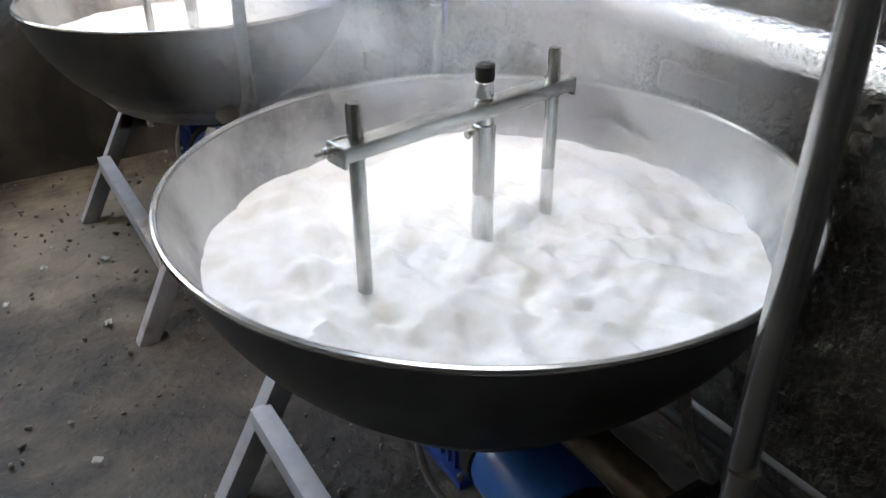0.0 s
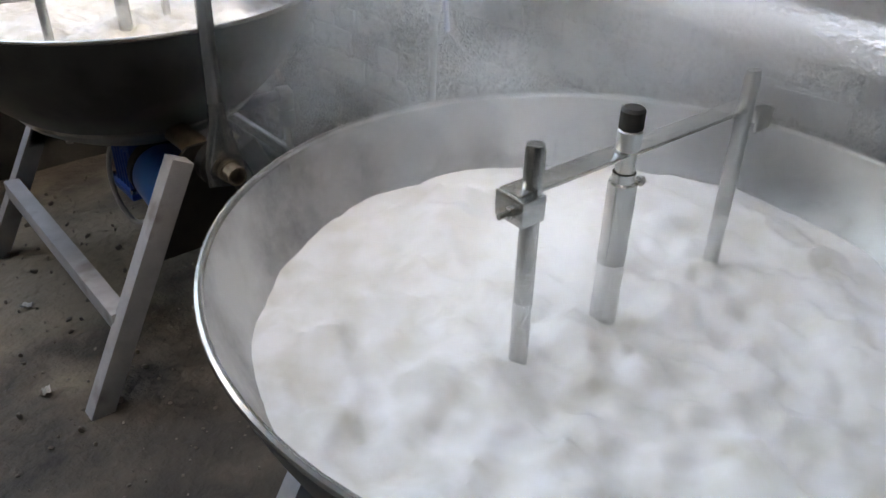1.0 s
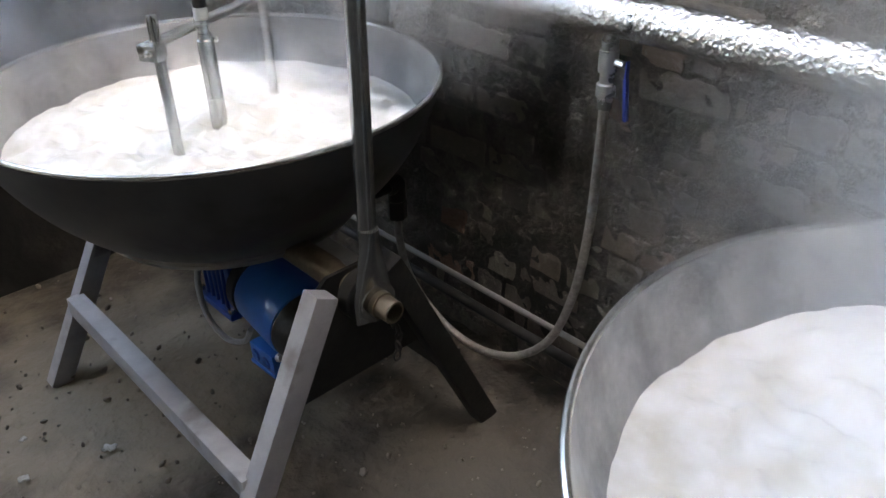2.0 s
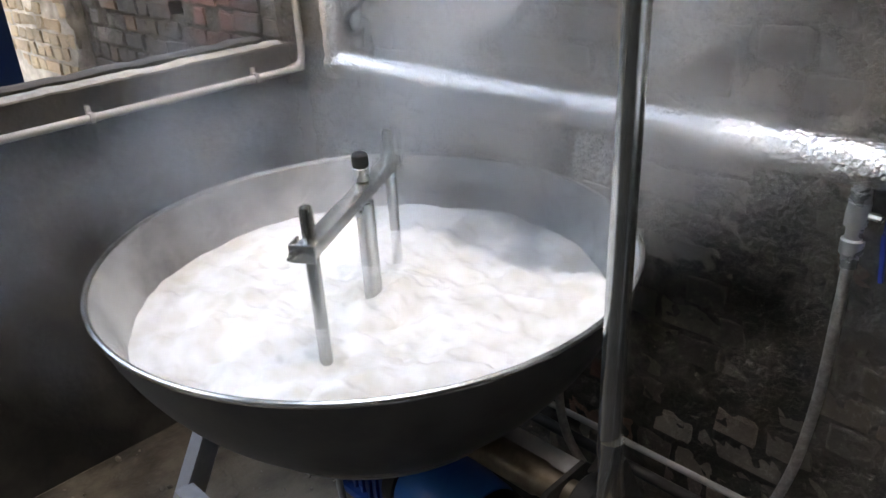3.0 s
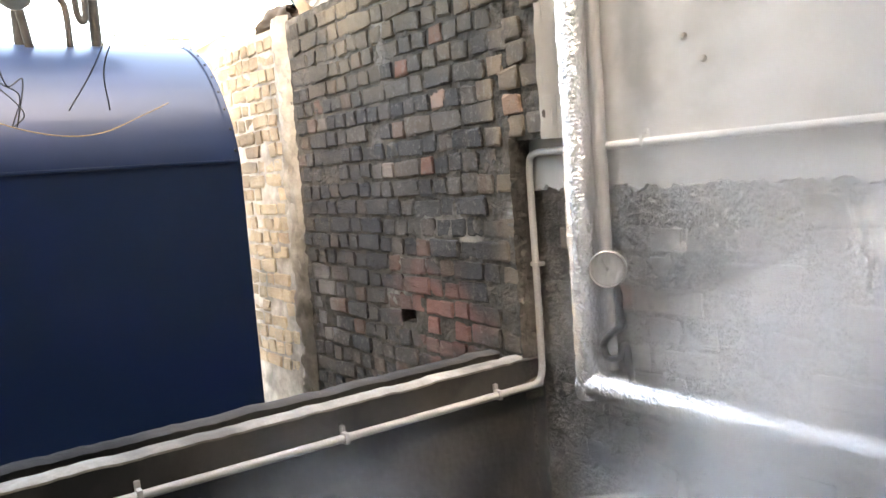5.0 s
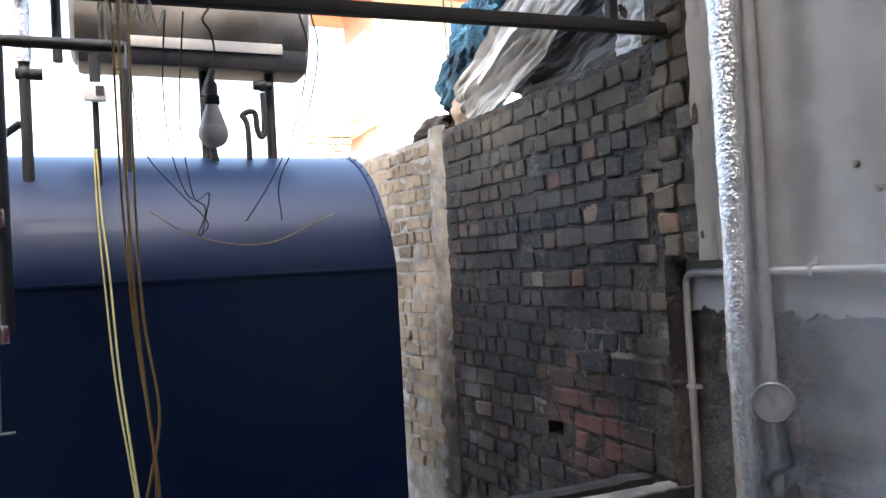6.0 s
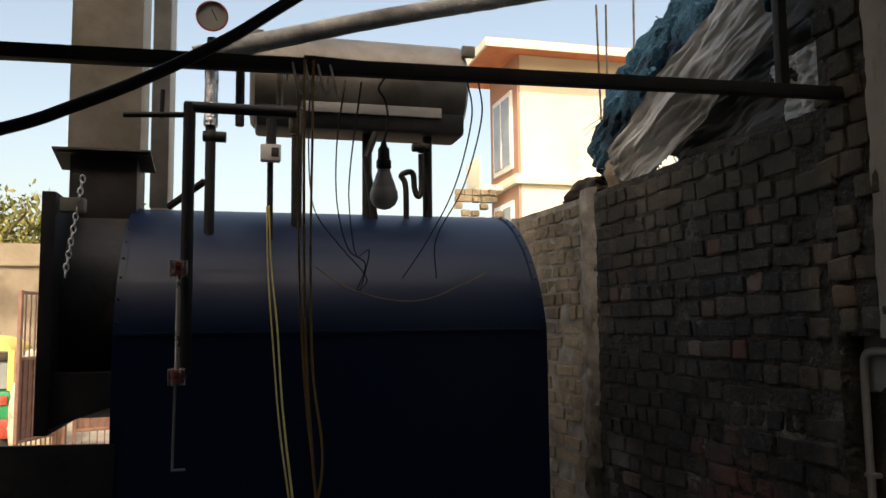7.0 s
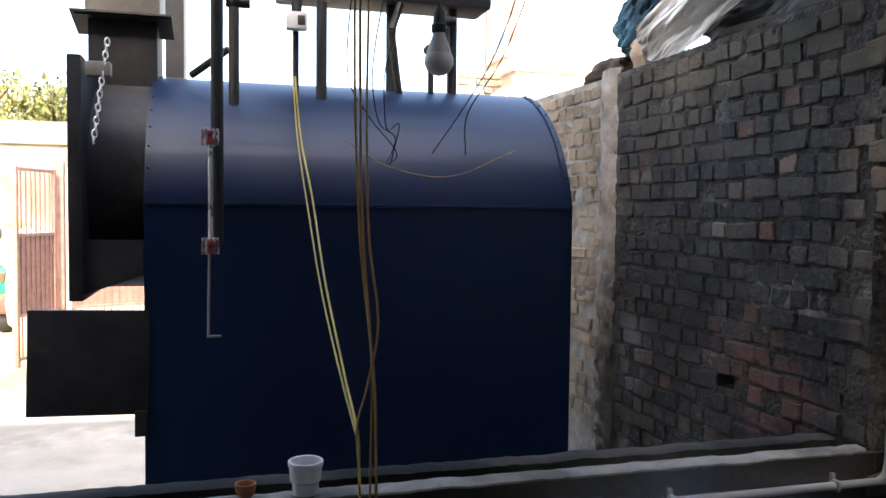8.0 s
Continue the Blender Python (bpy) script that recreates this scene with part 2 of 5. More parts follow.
def brick_material(name, tones, light, stains=()):
    """Fired brick: the tone goes by the brick, soot and lime by two scales of noise; stains: centre, reach, colour, strength."""
    m, n, l, b = shader(name)
    info, tc = n.new("ShaderNodeObjectInfo"), n.new("ShaderNodeTexCoord")
    ramp = n.new("ShaderNodeValToRGB")
    ramp.color_ramp.interpolation = "LINEAR"
    while len(ramp.color_ramp.elements) < len(tones):
        ramp.color_ramp.elements.new(0.5)
    for e, (p, c) in zip(ramp.color_ramp.elements, tones):
        e.position, e.color = p, (*c, 1)
    l.new(info.outputs["Random"], ramp.inputs["Fac"])
    geo = n.new("ShaderNodeNewGeometry")
    wide = n.new("ShaderNodeTexNoise")
    wide.inputs["Scale"].default_value, wide.inputs["Detail"].default_value = 1.7, 6
    l.new(geo.outputs["Position"], wide.inputs["Vector"])
    fine = n.new("ShaderNodeTexNoise")
    fine.inputs["Scale"].default_value, fine.inputs["Detail"].default_value, fine.inputs["Roughness"].default_value = 42, 8, 0.75
    l.new(geo.outputs["Position"], fine.inputs["Vector"])
    lime = n.new("ShaderNodeMapRange")
    lime.inputs["From Min"].default_value, lime.inputs["From Max"].default_value = 0.52, 0.78
    l.new(fine.outputs["Fac"], lime.inputs["Value"])
    mix = n.new("ShaderNodeMix")
    mix.data_type = "RGBA"
    l.new(lime.outputs["Result"], mix.inputs["Factor"])
    l.new(ramp.outputs["Color"], mix.inputs["A"])
    mix.inputs["B"].default_value = (*light, 1)
    colour = mix.outputs["Result"]
    colour = stained(n, l, colour, stains)
    soot = n.new("ShaderNodeMapRange")
    soot.inputs["From Min"].default_value, soot.inputs["From Max"].default_value = 0.35, 0.6
    soot.inputs["To Min"].default_value, soot.inputs["To Max"].default_value = 0.45, 1.35
    l.new(wide.outputs["Fac"], soot.inputs["Value"])
    hue = n.new("ShaderNodeHueSaturation")
    l.new(soot.outputs["Result"], hue.inputs["Value"])
    l.new(colour, hue.inputs["Color"])
    l.new(hue.outputs["Color"], b.inputs["Base Color"])
    b.inputs["Roughness"].default_value = 0.9
    relief = n.new("ShaderNodeBump")
    relief.inputs["Strength"].default_value, relief.inputs["Distance"].default_value = 1.0, 0.02
    l.new(fine.outputs["Fac"], relief.inputs["Height"])
    l.new(relief.outputs["Normal"], b.inputs["Normal"])
    return m


# pale brown dust swept into the corner of the floor
FLOOR_NODES = CONCRETE.node_tree
FLOOR_BASE = FLOOR_NODES.nodes["Principled BSDF"].inputs["Base Color"]
FLOOR_NODES.links.new(stained(FLOOR_NODES.nodes, FLOOR_NODES.links, FLOOR_BASE.links[0].from_socket,
                              [((-0.95, -0.75, 0.0), (0.75, 0.75, 1.0), (0.27, 0.23, 0.175), 0.75), ((-0.5, -1.7, 0.0), (0.45, 0.6, 1.0), (0.15, 0.13, 0.105), 0.6)]), FLOOR_BASE)
# straw-coloured dry grass on the yard beyond the gate, dark grit before it
YARD_NODES = YARD.node_tree
YARD_BASE = YARD_NODES.nodes["Principled BSDF"].inputs["Base Color"]
YARD_NODES.links.new(stained(YARD_NODES.nodes, YARD_NODES.links, YARD_BASE.links[0].from_socket,
                             [((-6.0, 9.5, 0.0), (4.0, 2.6, 1.0), (0.36, 0.28, 0.10), 0.8), ((-4.2, 5.6, 0.0), (2.2, 0.8, 1.0), (0.13, 0.115, 0.09), 0.6)]), YARD_BASE)
# darker upright streaks, a low strip and a broad patch on the plaster
PLASTER_NODES = PLASTER.node_tree
PLASTER_BASE = PLASTER_NODES.nodes["Principled BSDF"].inputs["Base Color"]
PLASTER_NODES.links.new(stained(PLASTER_NODES.nodes, PLASTER_NODES.links, PLASTER_BASE.links[0].from_socket,
                                [((0.0, -0.47, 2.1), (1.0, 0.07, 1.0), (0.12, 0.115, 0.10), 0.65), ((0.0, -0.85, 1.74), (1.0, 0.5, 0.10), (0.19, 0.18, 0.16), 0.5),
                                 ((0.0, -0.70, 2.35), (1.0, 0.10, 0.5), (0.20, 0.19, 0.17), 0.5), ((0.0, -1.3, 2.2), (1.0, 0.4, 0.4), (0.24, 0.235, 0.21), 0.5)]), PLASTER_BASE)
BRICK_SOOT = brick_material("sooty brick", [(0.0, (0.022, 0.023, 0.026)), (0.4, (0.042, 0.040, 0.039)), (0.75, (0.075, 0.066, 0.056)), (0.95, (0.10, 0.073, 0.055)), (0.985, (0.22, 0.10, 0.07)), (1.0, (0.24, 0.21, 0.18))], (0.20, 0.19, 0.17),
                            [((-0.09, 0.60, 2.50), (1.0, 1.5, 0.42), (0.145, 0.118, 0.076), 0.6), ((-0.09, 1.10, 1.62), (1.0, 0.42, 0.40), (0.016, 0.016, 0.019), 0.7),
                             ((-0.09, 0.52, 1.27), (1.0, 0.36, 0.22), (0.26, 0.105, 0.080), 0.6), ((-0.09, 1.42, 1.20), (1.0, 0.16, 0.24), (0.27, 0.265, 0.26), 0.45), ((-0.09, 0.0, 1.6), (1.0, 0.14, 0.9), (0.21, 0.165, 0.115), 0.65)])
BRICK_PALE = brick_material("pale dusty brick", [(0.0, (0.24, 0.195, 0.14)), (0.4, (0.29, 0.235, 0.165)), (0.7, (0.25, 0.185, 0.125)), (1.0, (0.33, 0.27, 0.19))], (0.36, 0.32, 0.255))
BRICK_GREY = brick_material("mortar-smeared brick", [(0.0, (0.07, 0.062, 0.054)), (0.35, (0.105, 0.094, 0.082)), (0.7, (0.135, 0.12, 0.102)), (0.9, (0.13, 0.102, 0.082)), (0.97, (0.16, 0.10, 0.075)), (1.0, (0.19, 0.10, 0.07))], (0.25, 0.23, 0.20))


def foil_material():
    m, n, l, b = shader("crinkled aluminium foil")
    b.inputs["Base Color"].default_value, b.inputs["Metallic"].default_value = (0.86, 0.86, 0.87, 1), 1.0
    tc = n.new("ShaderNodeTexCoord")
    cell = n.new("ShaderNodeTexVoronoi")
    cell.inputs["Scale"].default_value = 95
    l.new(tc.outputs["Object"], cell.inputs["Vector"])
    fine = n.new("ShaderNodeTexNoise")
    fine.inputs["Scale"].default_value, fine.inputs["Detail"].default_value = 170, 5
    l.new(tc.outputs["Object"], fine.inputs["Vector"])
    add = n.new("ShaderNodeMath")
    l.new(cell.outputs["Distance"], add.inputs[0])
    l.new(fine.outputs["Fac"], add.inputs[1])
    relief = n.new("ShaderNodeBump")
    relief.inputs["Strength"].default_value, relief.inputs["Distance"].default_value = 0.8, 0.004
    l.new(add.outputs[0], relief.inputs["Height"])
    l.new(relief.outputs["Normal"], b.inputs["Normal"])
    b.inputs["Roughness"].default_value = 0.22
    return m


FOIL = foil_material()


def milk_material():
    m, n, l, b = shader("boiling milk")
    tc = n.new("ShaderNodeTexCoord")
    froth = n.new("ShaderNodeTexNoise")
    froth.inputs["Scale"].default_value, froth.inputs["Detail"].default_value = 16, 6
    l.new(tc.outputs["Object"], froth.inputs["Vector"])
    ramp = n.new("ShaderNodeValToRGB")
    ramp.color_ramp.elements[0].position, ramp.color_ramp.elements[1].position = 0.3, 0.62
    ramp.color_ramp.elements[0].color, ramp.color_ramp.elements[1].color = (0.64, 0.615, 0.55, 1), (0.80, 0.79, 0.775, 1)
    l.new(froth.outputs["Fac"], ramp.inputs["Fac"])
    l.new(ramp.outputs["Color"], b.inputs["Base Color"])
    b.inputs["Roughness"].default_value = 0.45
    b.inputs["Subsurface Weight"].default_value, b.inputs["Subsurface Radius"].default_value, b.inputs["Subsurface Scale"].default_value = 0.4, (1.0, 0.95, 0.85), 0.02
    relief = n.new("ShaderNodeBump")
    relief.inputs["Strength"].default_value, relief.inputs["Distance"].default_value = 0.35, 0.01
    l.new(froth.outputs["Fac"], relief.inputs["Height"])
    l.new(relief.outputs["Normal"], b.inputs["Normal"])
    return m


MILK = milk_material()


def steam_material(name, most):
    """Thin white vapour: torn by noise, thinning out towards the edge of each wisp."""
    m = bpy.data.materials.new(name)
    m.use_nodes = True
    n, l = m.node_tree.nodes, m.node_tree.links
    n.remove(n["Principled BSDF"])
    tc, info = n.new("ShaderNodeTexCoord"), n.new("ShaderNodeObjectInfo")
    centre = n.new("ShaderNodeMapping")
    centre.inputs["Location"].default_value, centre.inputs["Scale"].default_value = (-1, -1, 0), (2, 2, 0)
    l.new(tc.outputs["Generated"], centre.inputs["Vector"])
    far = n.new("ShaderNodeVectorMath")
    far.operation = "LENGTH"
    l.new(centre.outputs[0], far.inputs[0])
    fade = n.new("ShaderNodeMapRange")
    fade.interpolation_type = "SMOOTHSTEP"
    fade.inputs["From Min"].default_value, fade.inputs["From Max"].default_value = 0.98, 0.15
    l.new(far.outputs["Value"], fade.inputs["Value"])
    torn = n.new("ShaderNodeTexNoise")
    torn.noise_dimensions = "4D"
    torn.inputs["Scale"].default_value, torn.inputs["Detail"].default_value, torn.inputs["Distortion"].default_value = 2.8, 4.5, 0.15
    l.new(tc.outputs["Object"], torn.inputs["Vector"])
    shift = n.new("ShaderNodeMath")
    shift.operation, shift.inputs[1].default_value = "MULTIPLY", 31.0
    l.new(info.outputs["Random"], shift.inputs[0])
    l.new(shift.outputs[0], torn.inputs["W"])
    cut = n.new("ShaderNodeMapRange")
    cut.interpolation_type = "SMOOTHSTEP"
    cut.inputs["From Min"].default_value, cut.inputs["From Max"].default_value = 0.30, 0.70
    cut.inputs["To Max"].default_value = most
    l.new(torn.outputs["Fac"], cut.inputs["Value"])
    both = n.new("ShaderNodeMath")
    both.operation = "MULTIPLY"
    l.new(fade.outputs["Result"], both.inputs[0])
    l.new(cut.outputs["Result"], both.inputs[1])
    clear, lit, back = n.new("ShaderNodeBsdfTransparent"), n.new("ShaderNodeBsdfDiffuse"), n.new("ShaderNodeBsdfTranslucent")
    lit.inputs["Color"].default_value = back.inputs["Color"].default_value = (0.93, 0.93, 0.93, 1)
    up, down = n.new("ShaderNodeCombineXYZ"), n.new("ShaderNodeCombineXYZ")
    up.inputs["Y"].default_value, up.inputs["Z"].default_value = 0.3, 0.95
    down.inputs["Y"].default_value, down.inputs["Z"].default_value = -0.3, -0.95
    l.new(up.outputs[0], lit.inputs["Normal"]), l.new(down.outputs[0], back.inputs["Normal"])
    half, mix = n.new("ShaderNodeAddShader"), n.new("ShaderNodeMixShader")
    l.new(lit.outputs[0], half.inputs[0]), l.new(back.outputs[0], half.inputs[1])
    # droplets: each point is either mist or clear air
    drops, hit = n.new("ShaderNodeTexWhiteNoise"), n.new("ShaderNodeMath")
    hit.operation = "GREATER_THAN"
    l.new(tc.outputs["Object"], drops.inputs["Vector"])
    l.new(both.outputs[0], hit.inputs[0]), l.new(drops.outputs["Value"], hit.inputs[1])
    l.new(hit.outputs[0], mix.inputs["Fac"])
    l.new(clear.outputs[0], mix.inputs[1]), l.new(half.outputs[0], mix.inputs[2])
    l.new(mix.outputs[0], n["Material Output"].inputs["Surface"])
    return m


STEAM = steam_material("steam", 0.62)
THIN_STEAM = steam_material("thin steam", 0.36)
FAINT_STEAM = steam_material("faint steam", 0.13)


WINDOW_GLASS = surface("far window pane", (0.20, 0.23, 0.25), (0.30, 0.33, 0.35), 1.0, (0.1, 0.2), 0.0, 0.0)


# ---- mesh tools ----
def box(bm, centre, size, turn=None, bevel=0.0):
    m = Matrix.Translation(centre) @ (turn or Matrix()) @ Matrix.Diagonal((*size, 1))
    made = bmesh.ops.create_cube(bm, size=1.0, matrix=m)["verts"]
    if bevel:
        edges = list({e for v in made for e in v.link_edges})
        bmesh.ops.bevel(bm, geom=edges, offset=bevel, segments=2, profile=0.6, affect="EDGES")
    return bm


def ring(bm, m, r, seg):
    return [bm.verts.new(m @ Vector((r * math.cos(a), r * math.sin(a), 0))) for a in (2 * math.pi * i / seg for i in range(seg))]


def skin(bm, rings, closed=True):
    for a, b in zip(rings, rings[1:]):
        k = len(a)
        for i in range(k if closed else k - 1):
            bm.faces.new((a[i], a[(i + 1) % k], b[(i + 1) % k], b[i]))


def turned(bm, a, b, profile, seg=24, caps=True):
    """A turned solid on the axis a-b: profile rows of (metres along the axis, radius)."""
    a, b = Vector(a), Vector(b)
    turn = (b - a).to_track_quat("Z", "Y").to_matrix().to_4x4()
    rings = [ring(bm, Matrix.Translation(a) @ turn @ Matrix.Translation((0, 0, s)), max(r, 1e-4), seg) for s, r in profile]
    skin(bm, rings)
    if caps:
        bm.faces.new(list(reversed(rings[0])))
        bm.faces.new(rings[-1])
    return bm


def rod(bm, a, b, r, seg=16, chamfer=0.0):
    far = (Vector(b) - Vector(a)).length
    c = chamfer or min(r * 0.15, far * 0.2)
    return turned(bm, a, b, [(0, r - c), (c, r), (far - c, r), (far, r - c)], seg)


def tube(bm, points, r, seg=10, steps=6, wobble=0.0):
    """A round tube along a smooth curve through points."""
    p = [Vector(q) for q in points]
    p = [2 * p[0] - p[1], *p, 2 * p[-1] - p[-2]]
    line = []
    for i in range(1, len(p) - 2):
        for k in range(steps):
            t = k / steps
            line.append(0.5 * ((2 * p[i]) + (p[i + 1] - p[i - 1]) * t + (2 * p[i - 1] - 5 * p[i] + 4 * p[i + 1] - p[i + 2]) * t * t
                               + (3 * p[i] - p[i - 1] - 3 * p[i + 1] + p[i + 2]) * t * t * t))
    line.append(p[-2])
    rings, up = [], Vector((0.3, 0.2, 1)).normalized()
    for i, q in enumerate(line):
        way = (line[min(i + 1, len(line) - 1)] - line[max(i - 1, 0)]).normalized()
        side = way.cross(up)
        if side.length < 0.1:
            side = way.cross(Vector((1, 0, 0)))
        side.normalize()
        up = side.cross(way).normalized()
        rr = r * (1 + wobble * noise.noise(q * 40))
        rings.append([bm.verts.new(q + rr * (math.cos(a) * side + math.sin(a) * up)) for a in (2 * math.pi * k / seg for k in range(seg))])
    skin(bm, rings)
    bm.faces.new(list(reversed(rings[0])))
    bm.faces.new(rings[-1])
    return bm


def ball(bm, centre, r, scale=(1, 1, 1), seg=16):
    bmesh.ops.create_uvsphere(bm, u_segments=seg, v_segments=seg // 2 + 2, radius=r, matrix=Matrix.Translation(centre) @ Matrix.Diagonal((*scale, 1)))
    return bm


def mesh(name, bm, material, smooth=True):
    me = bpy.data.meshes.new(name)
    bmesh.ops.recalc_face_normals(bm, faces=bm.faces[:])
    bm.to_mesh(me)
    bm.free()
    if smooth:
        for p in me.polygons:
            p.use_smooth = True
        me.set_sharp_from_angle(angle=radians(38))
    me.materials.append(material)
    return me


def part(name, bm, material, parent, label=""):
    ob = new(name, mesh(name, bm, material))
    ob.parent = parent
    return tagged(ob, label)


def thing(name, at, label, category, group="", kind=""):
    ob = new(name)
    ob.empty_display_size = 0.1
    ob.matrix_basis = at if isinstance(at, Matrix) else Matrix.Translation(at)
    return tagged(ob, label, category, group, kind)


def solid(name, bm, material, label, category, at=(0, 0, 0), group="", kind=""):
    ob = new(name, mesh(name, bm, material))
    ob.matrix_basis = at if isinstance(at, Matrix) else Matrix.Translation(at)
    return tagged(ob, label, category, group, kind)


def B():
    return bmesh.new()


# ---- large structure ----
def slab(name, lo, hi, material, label, category, bevel=0.0):
    lo, hi = Vector(lo), Vector(hi)
    return solid(name, box(B(), (lo + hi) / 2, hi - lo, bevel=bevel), material, label, category, kind="structure")


def rough_sheet(bm, u, v, nu, nv, place, amp, scale, seed=0.0):
    """A grid over u and v, pushed along the place's third axis by two scales of noise."""
    rows = []
    for j in range(nv + 1):
        row = []
        for i in range(nu + 1):
            a, b = u[0] + (u[1] - u[0]) * i / nu, v[0] + (v[1] - v[0]) * j / nv
            q = Vector((a * scale + seed, b * scale, seed))
            row.append(bm.verts.new(place(a, b, amp * (noise.noise(q) + 0.5 * noise.noise(q * 2.7)))))
        rows.append(row)
    skin(bm, rows, closed=False)
    return bm


# ground in the open, one sheet; the shed's floor is a slab on it
ground = B()
rough_sheet(ground, (-400, 400), (0.1, 800), 8, 8, lambda a, b, h: Vector((a, b, -0.06)), 0, 1)
rough_sheet(ground, (-400, 400), (-400, 0.1), 8, 4, lambda a, b, h: Vector((a, b, -0.06)), 0, 1)
bmesh.ops.remove_doubles(ground, verts=ground.verts[:], dist=0.01)
solid("ground", ground, YARD, "pale dusty concrete yard", "ground", kind="structure")
floor = B()
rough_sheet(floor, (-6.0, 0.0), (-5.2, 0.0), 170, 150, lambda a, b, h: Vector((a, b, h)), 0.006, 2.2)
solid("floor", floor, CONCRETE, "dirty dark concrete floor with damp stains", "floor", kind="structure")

# wall with the pipes: mortar core, uneven face
east = thing("wall_east", (0, 0, 0), "rough brick wall smeared with mortar, plastered above", "wall", kind="structure")
core = box(B(), (0.127, -2.6, 2.6), (0.23, 5.2, 5.2))
part("wall_core", core, MORTAR, east)
face = B()
rough_sheet(face, (-5.2, 0.0), (0.0, 1.80), 300, 110, lambda a, b, h: Vector((-0.003 - max(h, -0.008), a, b)), 0.012, 20.0)
part("mortar_face", face, MORTAR, east)


def ragged_plaster():
    bm = B()
    top, ny = 5.2, 620
    for x, flip in ((-0.016, 1),):
        rows = []
        for i in range(ny + 1):
            y = -5.2 + 5.2 * i / ny
            low = 1.705 + 0.016 * noise.noise(Vector((y * 5, 2, 0))) + 0.016 * noise.noise(Vector((y * 19, 5, 0))) + 0.014 * noise.noise(Vector((y * 55, 8, 0)))
            col = [bm.verts.new((x + 0.014, y, low - 0.004)), bm.verts.new((x, y, low))]
            for k in range(1, 9):
                z = low + (top - low) * k / 8
                col.append(bm.verts.new((x + 0.003 * noise.noise(Vector((y * 2, z * 2, 0))), y, z)))
            rows.append(col)
        skin(bm, rows, closed=False)
    return bm


part("plaster", ragged_plaster(), PLASTER, east, "smooth grey plaster with a ragged lower edge")

# parapet towards the yard, hollow along its top; its render is darkened for shade
parapet = thing("wall_parapet", (0, 0, 0), "low rendered parapet, darkened for shade, with a grooved cement top", "wall", kind="structure")


def parapet_leaf(y0, y1, z1, seed):
    bm = B()
    nx = 240
    rows = []
    for i in range(nx + 1):
        x = -6.0 + 6.0 * i / nx
        w = 0.004 * noise.noise(Vector((x * 7, seed, 0)))
        h = 0.005 * noise.noise(Vector((x * 9, seed, 4))) + 0.004 * noise.noise(Vector((x * 30, seed, 4)))
        rows.append([bm.verts.new(p) for p in ((x, y0, 0), (x, y0 + 0.3 * w, z1 - 0.05), (x, y0 + w, z1 - 0.006 + h), (x, y0 + 0.007 + w, z1 + h),
                                               (x, y1 - 0.007 + w, z1 + h), (x, y1 + w, z1 - 0.006 + h), (x, y1, 0))])
    skin(bm, rows, closed=False)
    return bm


part("inner_leaf", parapet_leaf(0.0, 0.060, 1.165, 1), RENDER_DARK, parapet)
part("outer_leaf", parapet_leaf(0.128, 0.19, 1.165, 7), RENDER_DARK, parapet)
part("groove_bed", box(B(), (-3, 0.095, 0.5), (6.0, 0.07, 1.0)), RENDER_DARK, parapet)


def capping(y0, y1, sd):
    bm, nx, rows = B(), 240, []
    for i in range(nx + 1):
        x = -6.0 + 6.0 * i / nx
        w = 0.004 * noise.noise(Vector((x * 7, sd, 0)))
        h = 0.005 * noise.noise(Vector((x * 9, sd, 4))) + 0.004 * noise.noise(Vector((x * 30, sd, 4)))
        rows.append([bm.verts.new(p) for p in ((x, y0 + w - 0.004, 1.159 + h), (x, y0 + w - 0.004, 1.165 + h), (x, y0 + 0.006 + w, 1.171 + h), (x, y1 - 0.006 + w, 1.171 + h),
                                               (x, y1 + w + 0.004, 1.165 + h), (x, y1 + w + 0.004, 1.159 + h))])
    skin(bm, rows, closed=False)
    return bm


part("cement_capping", capping(0.003, 0.058, 1), CEMENT_EDGE, parapet, "pale bare cement edge")
part("cement_capping", capping(0.130, 0.188, 7), RENDER_DARK, parapet, "dark cement edge")

# unseen walls added to hold back the sun and the low sky light
south = thing("shade_wall_south", (0, 0, 0), "added tall unseen cement wall that keeps the sun off the near yard", "wall", kind="structure")
part("wall_face", box(B(), (-6.0, -5.35, 5.2), (16.0, 0.3, 10.5)), RENDER_DARK, south)
part("band", box(B(), (-6.0, -5.19, 3.2), (16.0, 0.04, 0.18), None, 0.01), CEMENT_EDGE, south)
slab("wall_west", (-4.75, -5.2, -0.06), (-4.6, -0.4, 3.6), PLASTER, "added unseen grey cement wall that blocks low light from the west", "wall")
slab("wall_yard_west", (-6.2, -0.4, -0.06), (-6.0, 3.0, 5.2), BOUNDARY_RENDER, "added tall unseen wall that blocks the west sky from the yard bricks", "wall")

def roof_strip(x0, count, label, y0=-5.2, y1=0.25):
    bm = B()
    for i in range(count):
        x = x0 + 0.05 * i
        k = [bm.verts.new((x + dx, y, 3.62 + dz)) for y in (y0, y1) for dx, dz in ((0, 0), (0.0125, 0.012), (0.025, 0.016), (0.0375, 0.012), (0.05, 0))]
        for j in range(4):
            bm.faces.new((k[j], k[j + 1], k[j + 6], k[j + 5]))
    bmesh.ops.remove_doubles(bm, verts=bm.verts[:], dist=0.001)
    return solid("ceiling", bm, ADDED_ROOF, label, "ceiling", kind="structure")


# unseen roof, added to dim the shed, open above the kettles along the pipe wall
roof_strip(-4.70, 67, "added unseen corrugated roof sheets west of the light gap")
roof_strip(-1.35, 31, "added unseen corrugated roof sheets south of the light gap", -5.2, -3.3)
roof_strip(-1.35, 31, "added unseen corrugated roof sheets shading the parapet and boiler front", -0.5)

